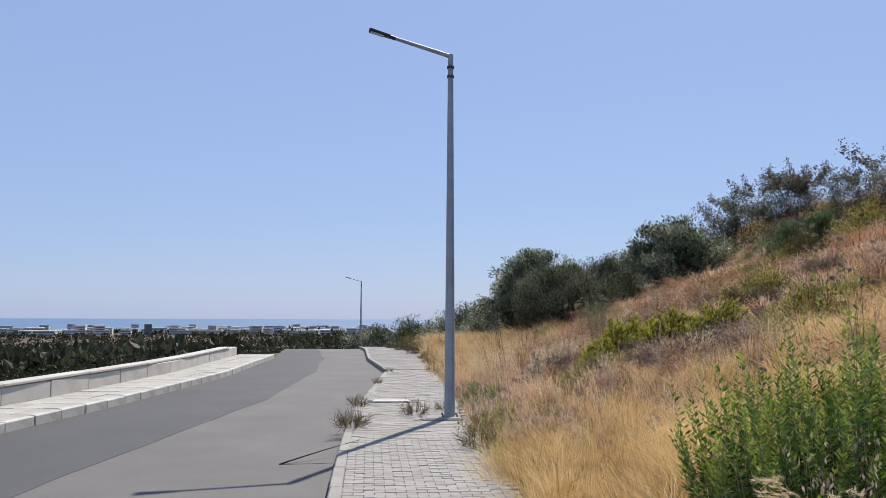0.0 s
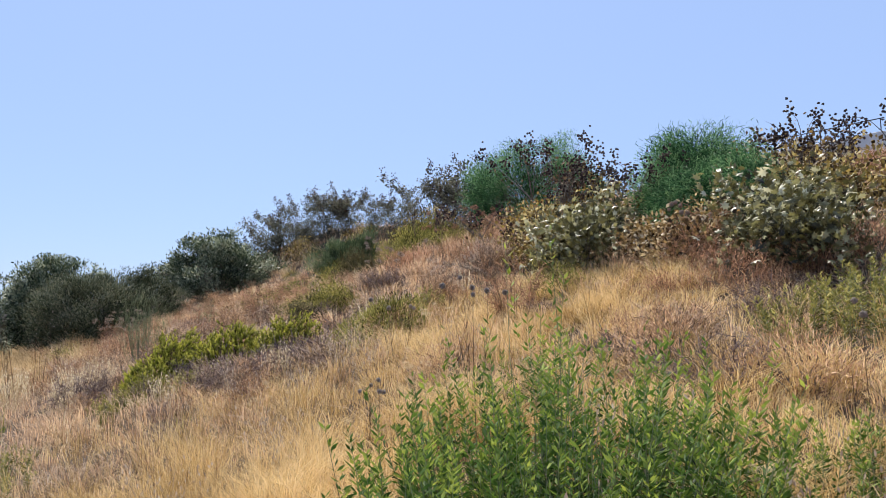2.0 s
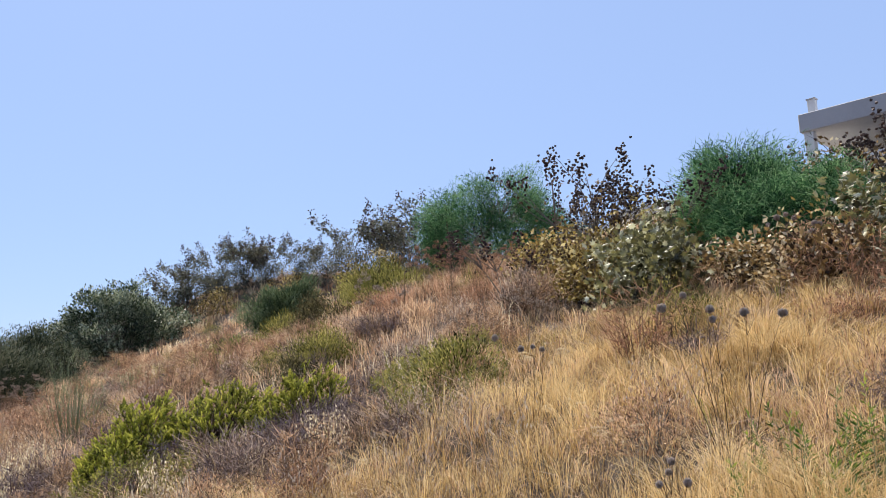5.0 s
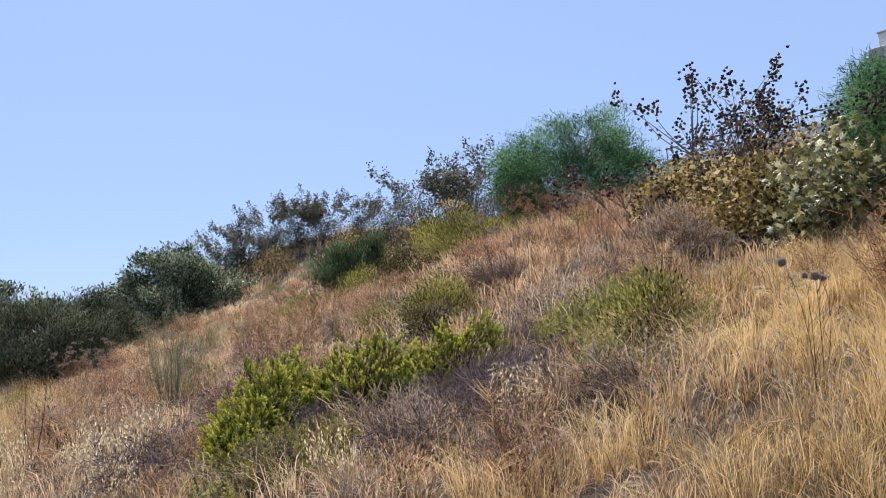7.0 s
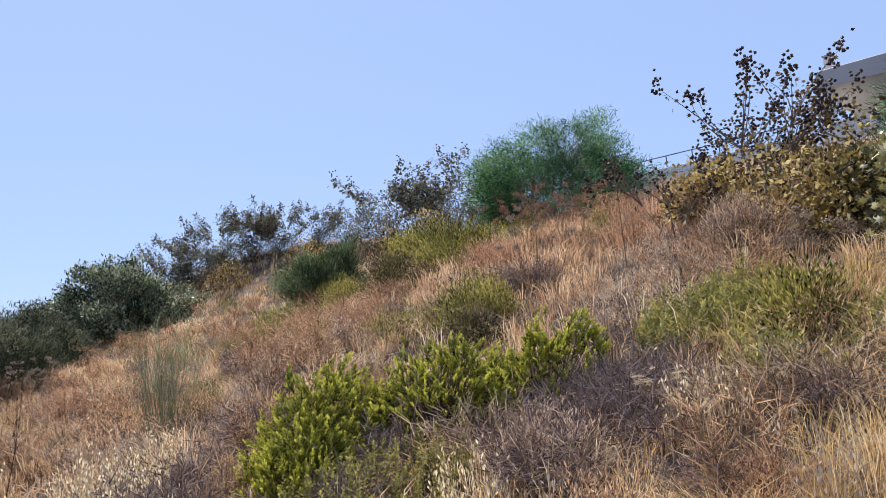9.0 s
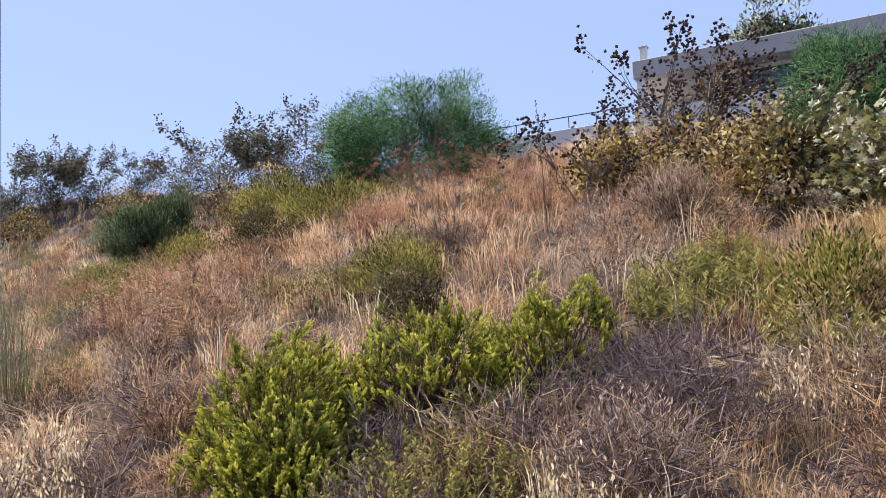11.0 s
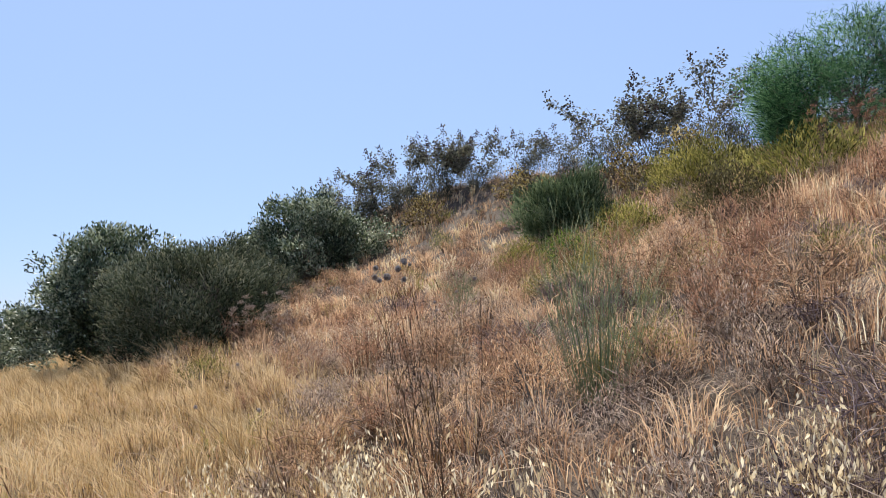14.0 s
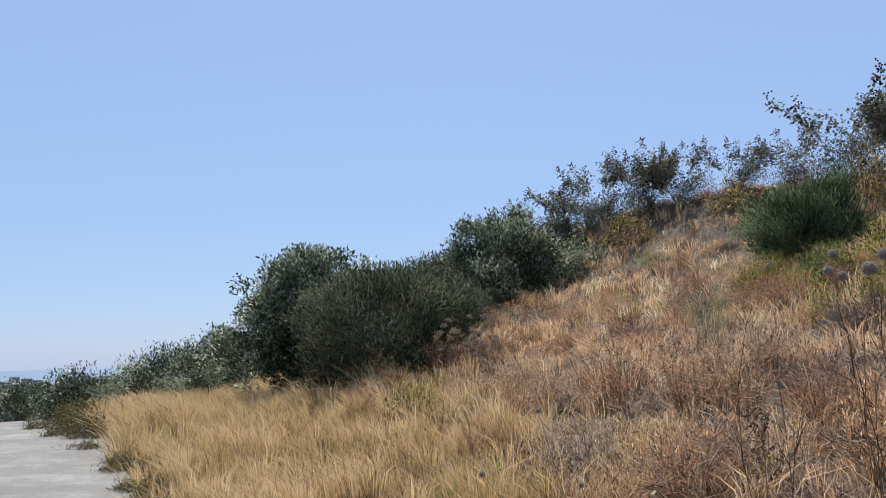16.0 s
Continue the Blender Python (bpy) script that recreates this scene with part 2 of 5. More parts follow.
def left_fall(d):
    return np.interp(d, [0, 1, 5, 14, 60, 200, 600, 1400, 1750, 5000], [-0.5, -1.2, -3.2, -5.6, -10, -15, -23, -35, -46, -60])


def land(x, y):
    x, y = np.asarray(x, float), np.asarray(y, float)
    edge = -7.0 + 0.06 * np.clip(y - 13, -20, 20)
    rough = 0.09 * wob(x, y, 1.7, 1) + 0.035 * wob(x, y, 0.8, 4) + 0.2 * wob(x, y, 9.0, 2) * smooth(5, 12, x)
    right = bank(x, y) + rough * smooth(1.2, 3.0, x) - 0.3 * (1 - smooth(0.7, 1.5, x))
    z = right + ahead_fall(y)
    left = left_fall(edge - 0.7 - x) + 0.4 * wob(x, y, 17.0, 3) * smooth(0, 20, edge - x)
    return np.where(x < edge - 0.6, np.minimum(left, z), z)


def land_at(x, y):
    return float(land(x, y))


def kerb_right(y):
    return np.interp(y, [-14, 5.6, 8.4, 11.5, 14.6, 20.8, 22, 28, 36, 50, 70, 120], [-0.6, -0.72, -0.82, -0.86, -0.73, -0.45, -0.42, -1.15, -1.6, -2.6, -4.4, -10])


def kerb_left(y):
    return np.interp(y, [-14, 2, 10.4, 13.8, 20.6, 30, 36, 50, 70, 120], [-7.6, -6.8, -5.97, -5.5, -4.9, -4.95, -5.5, -7.2, -9.4, -15.5])


# ---- mesh helpers ----


class Heap:
    """Gathers vertices, triangles, quads and a tint for one mesh."""

    def __init__(self):
        self.v, self.t, self.f3, self.f4, self.n = [], [], [], [], 0

    def add(self, v, faces, tint):
        v = np.asarray(v, np.float32).reshape(-1, 3)
        faces = np.asarray(faces, np.int64) + self.n
        (self.f3 if faces.shape[1] == 3 else self.f4).append(faces)
        self.v.append(v)
        self.t.append(np.broadcast_to(np.asarray(tint, np.float32).ravel(), (len(v),)) if np.size(tint) in (1, len(v)) else np.repeat(np.ravel(tint), len(v) // np.size(tint)))
        self.n += len(v)
        return self

    def mesh(self, name, material, rounded=False):
        me = bpy.data.meshes.new(name)
        v = np.concatenate(self.v)
        f3 = np.concatenate(self.f3) if self.f3 else np.zeros((0, 3), np.int64)
        f4 = np.concatenate(self.f4) if self.f4 else np.zeros((0, 4), np.int64)
        me.vertices.add(len(v))
        me.vertices.foreach_set("co", v.ravel())
        loops = np.concatenate([f3.ravel(), f4.ravel()]).astype(np.int32)
        me.loops.add(len(loops))
        me.loops.foreach_set("vertex_index", loops)
        me.polygons.add(len(f3) + len(f4))
        starts = np.concatenate([np.arange(len(f3)) * 3, len(f3) * 3 + np.arange(len(f4)) * 4]).astype(np.int32)
        me.polygons.foreach_set("loop_start", starts)
        me.polygons.foreach_set("use_smooth", np.full(len(starts), rounded))
        at = me.attributes.new("tint", "FLOAT", "POINT")
        at.data.foreach_set("value", np.clip(np.concatenate(self.t), 0, 1).astype(np.float32))
        me.materials.append(material)
        me.update(calc_edges=True)
        me.validate()
        return me


def unit(v):
    return v / (np.linalg.norm(v, axis=-1, keepdims=True) + 1e-9)


def ribbons(heap, P, W, tint, turn=None, rng=None):
    """Strips along the points P (n, k, 3) of half widths W (k or n, k)."""
    n, k, _ = P.shape
    T = unit(P[:, -1] - P[:, 0])
    a = rng.uniform(0, 2 * math.pi, n)
    side = unit(np.cross(T, np.stack([np.cos(a), np.sin(a), 0.15 + 0 * a], -1)))
    W = np.broadcast_to(W, (n, k))[..., None]
    V = np.stack([P - side[:, None] * W, P + side[:, None] * W], 2)
    i = (np.arange(n) * k * 2)[:, None] + np.arange(k - 1)[None] * 2
    F = np.stack([i, i + 1, i + 3, i + 2], -1).reshape(-1, 4)
    tint = np.asarray(tint, float)
    if tint.ndim == 1:
        tint = np.broadcast_to(tint[:, None], (n, k))
    heap.add(V, F, np.repeat(tint[..., None], 2, -1).ravel())


def blades(heap, base, top, bow, width, tint, rng):
    """Pointed blades of two pieces: one quad and one triangle."""
    n = len(base)
    mid = base * 0.45 + top * 0.55 + bow
    T = unit(top - base)
    a = rng.uniform(0, 2 * math.pi, n)
    side = unit(np.cross(T, np.stack([np.cos(a), np.sin(a), 0 * a], -1))) * np.reshape(width, (-1, 1))
    V = np.stack([base - side, base + side, mid - side * 0.75, mid + side * 0.75, top], 1)
    i = np.arange(n)[:, None] * 5
    # Darker root, paler tip: natural fading plus shade painted into the tint.
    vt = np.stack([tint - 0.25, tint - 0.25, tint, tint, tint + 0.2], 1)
    start = heap.n
    heap.add(V, i + np.array([[0, 1, 3, 2]]), vt.ravel())
    heap.f3.append(start + i + np.array([[2, 3, 4]]))


def tubes(heap, P, R, tint, sides=5):
    n, k, _ = P.shape
    T = unit(np.gradient(P, axis=1))
    ref = np.where(np.abs(T[..., 2:]) < 0.9, np.array([0, 0, 1.0]), np.array([1.0, 0, 0]))
    U = unit(np.cross(T, ref))
    W = np.cross(T, U)
    a = np.arange(sides) * 2 * math.pi / sides
    R = np.broadcast_to(R, (n, k))[..., None, None]
    V = P[:, :, None] + R * (np.cos(a)[:, None] * U[:, :, None] + np.sin(a)[:, None] * W[:, :, None])
    base = (np.arange(n) * k * sides)[:, None, None] + (np.arange(k - 1) * sides)[None, :, None]
    j = np.arange(sides)[None, None]
    j2 = (j + 1) % sides
    F = np.stack([base + j, base + j2, base + sides + j2, base + sides + j], -1).reshape(-1, 4)
    tint = np.asarray(tint, float)
    if tint.ndim == 1:
        tint = np.repeat(tint, k * sides)
    heap.add(V, F, tint.ravel())


def stars(points, inner=0.42, back=0.12):
    """A lobed leaf pattern: outline in the plane, stalk end at the origin."""
    v = [(0.38, 0.0, 0.05)]
    m = points * 2
    for i in range(m):
        a = math.pi + 2 * math.pi * (i + 0.5) / m
        r = 0.62 * ((0.8 + 0.2 * -math.cos(a) * -1) if i % 2 == 0 else inner)
        v.append((0.38 + r * math.cos(a), r * math.sin(a), -0.10 * (i % 2 == 0)))
    f = [(0, i + 1, (i + 1) % m + 1) for i in range(m)]
    return np.array(v), np.array(f)


LEAF = (np.array([(0, 0, 0), (0.45, 0.5, -0.12), (1, 0, -0.1), (0.45, -0.5, -0.12)]), np.array([(0, 1, 2), (0, 2, 3)]))
STAR = stars(7)
BEAD = (np.array([(0, 0, 0), (0.35, 0.4, 0), (0.35, 0, 0.4), (0.35, -0.4, 0), (0.35, 0, -0.4), (0.9, 0, 0)]), np.array([(0, 1, 2), (0, 2, 3), (0, 3, 4), (0, 4, 1), (5, 2, 1), (5, 3, 2), (5, 4, 3), (5, 1, 4)]))


def leaves(heap, base, way, size, width, tint, rng, shape=LEAF):
    """Leaves of one pattern at base, pointing along way, rolled at random."""
    n = len(base)
    d = unit(way)
    s = unit(np.cross(d, unit(rng.normal(size=(n, 3)) + np.array([0, 0, 1.2]))))
    u = np.cross(s, d)
    tv, tf = shape
    L = np.reshape(size, (-1, 1, 1)) * np.ones((n, 1, 1))
    W = np.reshape(width, (-1, 1, 1)) * np.ones((n, 1, 1))
    V = base[:, None] + L * tv[None, :, :1] * d[:, None] + W * tv[None, :, 1:2] * s[:, None] + (L if shape is not LEAF else W) * tv[None, :, 2:] * u[:, None]
    F = (np.arange(n) * len(tv))[:, None, None] + tf[None]
    heap.add(V, F.reshape(-1, 3), np.repeat(tint, len(tv)))


def limbs(heap, root, ends, r0, rng, bend=0.2, k=5, sides=5):
    """Tapered, bent limbs from root to each end."""
    n = len(ends)
    t = np.linspace(0, 1, k)[None, :, None]
    root = np.broadcast_to(root, ends.shape)
    sway = rng.normal(size=(n, 1, 3)) * bend * np.linalg.norm(ends - root, axis=-1)[:, None, None]
    P = root[:, None] * (1 - t) + ends[:, None] * t + sway * (t * (1 - t)) + np.array([0, 0, 0.35]) * (t * (1 - t)) * bend * 3
    R = np.reshape(r0, (-1, 1)) * (1 - 0.8 * np.linspace(0, 1, k)[None])
    tubes(heap, P, R, rng.uniform(0.2, 0.7, n), sides)
    return P


def part(name, data, parent, label=""):
    ob = new(name, data)
    ob.parent = parent
    if label:
        tagged(ob, label)
    return ob


def small(name, data, parent, label=""):
    """A part whose pieces are too fine to be told apart."""
    return tagged(part(name, data, parent, label), kind="stuff")


def thing(name, x, y, z=None, turn=0.0, label="", category="", group="", kind=""):
    ob = new(name)
    ob.empty_display_size = 0.2
    ob.matrix_basis = pose(x, y, land_at(x, y) - 0.03 if z is None else z, 0, 0, turn)
    return tagged(ob, label, category, group, kind)


def again(ob, x, y, turn=0.0, size=1.0, sink=0.04):
    return copy_thing(ob, pose(x, y, land_at(x, y) - sink, 0, 0, turn) @ Matrix.Scale(size, 4))


def bm_mesh(name, bm, material):
    me = bpy.data.meshes.new(name)
    bm.normal_update()
    bm.to_mesh(me)
    bm.free()
    me.materials.append(material)
    return me


def box(bm, x0, x1, y0, y1, z0, z1, bevel=0.0):
    r = bmesh.ops.create_cube(bm, size=1.0)
    for v in r["verts"]:
        v.co = Vector((x0 + (v.co.x + 0.5) * (x1 - x0), y0 + (v.co.y + 0.5) * (y1 - y0), z0 + (v.co.z + 0.5) * (z1 - z0)))
    if bevel:
        es = list({e for v in r["verts"] for e in v.link_edges})
        bmesh.ops.bevel(bm, geom=es, offset=bevel, segments=1, affect="EDGES")
    return bm


def box_mesh(name, material, x0, x1, y0, y1, z0, z1, bevel=0.0):
    return bm_mesh(name, box(bmesh.new(), x0, x1, y0, y1, z0, z1, bevel), material)


# ---- the ground ----
def grid_mesh(name, xs, ys, height, material):
    X, Y = np.meshgrid(xs, ys, indexing="ij")
    V = np.stack([X, Y, height(X, Y)], -1)
    a, b = len(xs), len(ys)
    i = np.arange(a - 1)[:, None] * b + np.arange(b - 1)[None]
    F = np.stack([i, i + b, i + b + 1, i + 1], -1).reshape(-1, 4)
    return Heap().add(V, F, 0.5).mesh(name, material, True)


def spread(lo, a, b, hi, step, grow):
    mid = list(np.arange(a, b + 1e-6, step))
    left, s = [a], step
    while left[-1] > lo:
        s *= grow
        left.append(left[-1] - s)
    right, s = [mid[-1]], step
    while right[-1] < hi:
        s *= grow
        right.append(right[-1] + s)
    return np.array(left[:0:-1] + mid + right[1:])


ground = new("ground", grid_mesh("ground", spread(-3600, -9, 25, 2500, 0.3, 1.13), spread(-400, -6, 48, 4700, 0.35, 1.12), land, M_SOIL))
tagged(ground, "dry brown soil of the hillside and the valley", "ground", kind="structure")
sea = new("sea", grid_mesh("sea", np.linspace(-4800, 4800, 25), np.linspace(1250, 4950, 20), lambda x, y: 0 * x - 38.0, M_SEA))
tagged(sea, "flat blue sea reaching the horizon", "sea", kind="structure")


def strip(name, ys, left, right, z, material, thick=0.3, across=6):
    """A slab between two edges that follows the way, with a thickness."""
    u = np.linspace(0, 1, across)
    X = left(ys)[:, None] * (1 - u) + right(ys)[:, None] * u
    Y = np.broadcast_to(ys[:, None], X.shape)
    Z = (z + ahead_fall(ys))[:, None] + 0 * X
    top = np.stack([X, Y, Z], -1)
    low = top - np.array([0, 0, thick])
    n, k = X.shape
    i = np.arange(n - 1)[:, None] * k + np.arange(k - 1)[None]
    F = np.stack([i, i + 1, i + k + 1, i + k], -1).reshape(-1, 4)
    h = Heap()
    h.add(np.concatenate([top.reshape(-1, 3), low.reshape(-1, 3)]), np.concatenate([F, (F + n * k)[:, ::-1]]), 0.5)
    r = np.arange(n - 1) * k
    for e, flip in ((0, 1), (k - 1, 0)):
        q = np.stack([r + e, r + k + e, r + k + e + n * k, r + e + n * k], -1)
        h.f4.append(q if flip else q[:, ::-1])
    for e in (0, (n - 1) * k):
        c = e + np.arange(k - 1)
        h.f4.append(np.stack([c, c + 1, c + 1 + n * k, c + n * k], -1))
    return h.mesh(name, material)


ys_road = np.concatenate([np.arange(-14, 44, 0.5), np.arange(44, 121, 3.0)])
road = new("road", strip("road", ys_road, kerb_left, kerb_right, -0.13, M_ROAD_OLD))
tagged(road, "worn grey asphalt road along the slope", "road", kind="structure")


def lane_edge(y):
    return np.interp(y, [-14, 7.1, 12.2, 14.7, 22.6, 30, 40, 60], [-4.9, -3.8, -3.16, -2.85, -2.6, -3.0, -4.2, -6.5]) + 0.05 * wob(0 * y, y, 3.0, 6)


patch = new("road_resurfaced_lane", strip("resurfaced_lane", ys_road[ys_road < 60], lambda y: kerb_left(y) + 0.02, lane_edge, -0.125, M_ROAD_NEW, 0.1))
tagged(patch, "darker newer asphalt on the far lane", "road", kind="structure")

pave_bed = new("pavement", strip("pavement_bed", np.arange(-14, 45, 0.5), lambda y: kerb_right(y) + 0.1, lambda y: 1.06 + 0 * y, -0.012, M_JOINT))
tagged(pave_bed, "pale grey brick pavement with sandy joints", "pavement", kind="structure")
far_bed = new("pavement_far_side", strip("far_pavement", np.arange(-14, 30.6, 0.5), lambda y: kerb_left(y) - 1.42, lambda y: kerb_left(y) - 0.1, -0.008, M_JOINT))
tagged(far_bed, "pale paved footway beside the white parapet", "pavement", kind="structure")

# ---- street lamps ----


def street_lamp(x, y, z):
    lamp = thing("street_lamp", x, y, z, label="grey steel street lamp with one outreach arm beside the kerb", category="street lamp", group="street lamps along the road")
    bm = bmesh.new()
    bmesh.ops.create_cone(bm, cap_ends=True, segments=8, radius1=0.091, radius2=0.046, depth=6.0, matrix=Matrix.Translation((0, 0, 3.0)) @ Matrix.Rotation(radians(12), 4, "Z"))
    bmesh.ops.bevel(bm, geom=[e for e in bm.edges if abs(e.verts[0].co.z - e.verts[1].co.z) > 1], offset=0.006, segments=2, affect="EDGES")
    pole = part("pole", bm_mesh("lamp_pole", bm, M_STEEL), lamp, "tapered galvanised pole")
    part("base_plate", box_mesh("lamp_base_plate", M_STEEL, -0.15, 0.15, -0.15, 0.15, 0.0, 0.018, 0.004), lamp)
    bolt = bmesh.new()
    bmesh.ops.create_cone(bolt, cap_ends=True, segments=6, radius1=0.016, radius2=0.016, depth=0.04, matrix=Matrix.Translation((0, 0, 0.035)))
    bolt = bm_mesh("lamp_bolt", bolt, M_DARK_METAL)
    for sx in (-0.115, 0.115):
        for sy in (-0.115, 0.115):
            part("bolt", bolt, lamp).location = (sx, sy, 0)
    for h in (5.62, 5.78):
        ring = bmesh.new()
        bmesh.ops.create_cone(ring, cap_ends=True, segments=16, radius1=0.062, radius2=0.062, depth=0.035, matrix=Matrix.Translation((0, 0, h)))
        part("collar", bm_mesh("lamp_collar", ring, M_DARK_METAL), lamp)
    seam = bmesh.new()
    bmesh.ops.create_cone(seam, cap_ends=True, segments=8, radius1=0.0785, radius2=0.0783, depth=0.008, matrix=Matrix.Translation((0, 0, 1.86)) @ Matrix.Rotation(radians(12), 4, "Z"))
    part("seam", bm_mesh("lamp_seam", seam, M_STEEL), lamp)
    hatch = box_mesh("lamp_hatch", M_STEEL, -0.035, 0.035, -0.0915, -0.07, 0.55, 0.95, 0.003)
    part("hatch", hatch, lamp)
    h = Heap()
    P = np.array([[(0.03, 0.0, 5.96), (-0.05, 0.0, 5.985), (-0.45, -0.05, 6.09), (-1.0, -0.12, 6.235)]])
    tubes(h, P, np.array([0.036, 0.036, 0.032, 0.028]), np.array([0.5]), 10)
    part("arm", h.mesh("lamp_arm", M_STEEL, True), lamp, "slanting outreach arm")
    head = bmesh.new()
    box(head, -0.18, 0.20, -0.085, 0.085, -0.02, 0.028, 0.0)
    for v in head.verts:
        if v.co.x > 0:
            v.co.y *= 0.6
        if v.co.z > 0:
            v.co.y *= 0.8
    bmesh.ops.bevel(head, geom=list(head.edges), offset=0.012, segments=2, affect="EDGES")
    m = part("lamp_head", bm_mesh("lamp_head", head, M_DARK_METAL), lamp, "flat dark lamp head")
    m.matrix_basis = pose(-1.19, -0.145, 6.285, 0, 14.5, 7)
    lens = part("lens", box_mesh("lamp_lens", M_LENS, -0.14, 0.08, -0.05, 0.05, -0.029, -0.021, 0.002), m, "pale glass lens")
    neck = bmesh.new()
    bmesh.ops.create_cone(neck, cap_ends=True, segments=12, radius1=0.034, radius2=0.034, depth=0.12, matrix=Matrix.Translation((0.22, 0, 0)) @ Matrix.Rotation(radians(90), 4, "Y"))
    part("clamp", bm_mesh("lamp_clamp", neck, M_DARK_METAL), m)
    return lamp


lamp_one = street_lamp(0.75, 11.07, 0.0)
lamp_two = copy_thing(lamp_one, pose(-3.15, 66.0, -1.6, 0, 0, 8))
lamp_two["label"] = "distant grey steel street lamp beyond the bend"

# ---- kerbs, parapet and paving pieces ----


def run_of_blocks(owner, name, ys, line, x0, x1, z0, z1, material, gap=0.012, bevel=0.015):
    """Blocks laid end to end along a line, each one a piece of its owner."""
    for a, b in zip(ys[:-1], ys[1:]):
        xa, xb = float(line(a)), float(line(b))
        bm = bmesh.new()
        ln = math.hypot(b - a, xb - xa)
        jig = random.uniform(-0.006, 0.006)
        box(bm, x0, x1, -ln / 2 + gap / 2, ln / 2 - gap / 2, z0 + jig, z1 + jig, bevel)
        ob = part(name, bm_mesh(name, bm, material), owner)
        mid = (a + b) / 2
        ob.matrix_basis = pose((xa + xb) / 2 + random.uniform(-0.008, 0.008), mid, float(ahead_fall(mid)), 0, 0, -math.degrees(math.atan2(xb - xa, b - a)))


kerb = tagged(new("kerb"), "weathered concrete kerb stones along the pavement", "kerb", kind="structure")
run_of_blocks(kerb, "kerb_stone", np.arange(-6, 44.1, 1.0), kerb_right, -0.02, 0.11, -0.35, 0.0, M_KERB)
kerb_far = tagged(new("kerb_far_side"), "pale concrete kerb stones of the far footway", "kerb", kind="structure")
run_of_blocks(kerb_far, "kerb_stone", np.arange(-6, 30.6, 0.75), kerb_left, -0.12, 0.01, -0.35, 0.03, M_PARAPET)
parapet = tagged(new("parapet"), "low whitewashed concrete parapet with cracked joints", "parapet", kind="structure")
run_of_blocks(parapet, "parapet_block", np.arange(-9, 31.0, 1.55), lambda y: kerb_left(y) - 1.42, -0.30, 0.0, -1.6, 0.33, M_PARAPET, 0.01, 0.012)
run_of_blocks(parapet, "cap_stone", np.arange(-9, 31.0, 3.1), lambda y: kerb_left(y) - 1.42, -0.33, 0.03, 0.342, 0.40, M_PARAPET, 0.006, 0.012)



def brick_piece(w, d, t, bevel):
    return bm_mesh("brick", box(bmesh.new(), -w / 2, w / 2, -d / 2, d / 2, -t, 0, bevel), M_BRICK)


def cover(name, x, y, w, d, label, material):
    ob = thing(name, x, y, 0.0, label=label, category="cover")
    part("rim", box_mesh("cover_rim", M_KERB, -w / 2, w / 2, -d / 2, d / 2, -0.03, 0.012, 0.006), ob)
    part("lid", box_mesh("cover_lid", material, -w / 2 + 0.04, w / 2 - 0.04, -d / 2 + 0.04, d / 2 - 0.04, 0.004, 0.022, 0.004), ob)
    return ob


cover("drain_cover", -0.2, 13.4, 0.74, 0.42, "pale concrete inspection cover set in the pavement", M_PARAPET)
cover("lamp_footing", 0.62, 10.98, 0.62, 0.5, "concrete footing pad under the street lamp", M_KERB)

# ---- bushes and trees ----


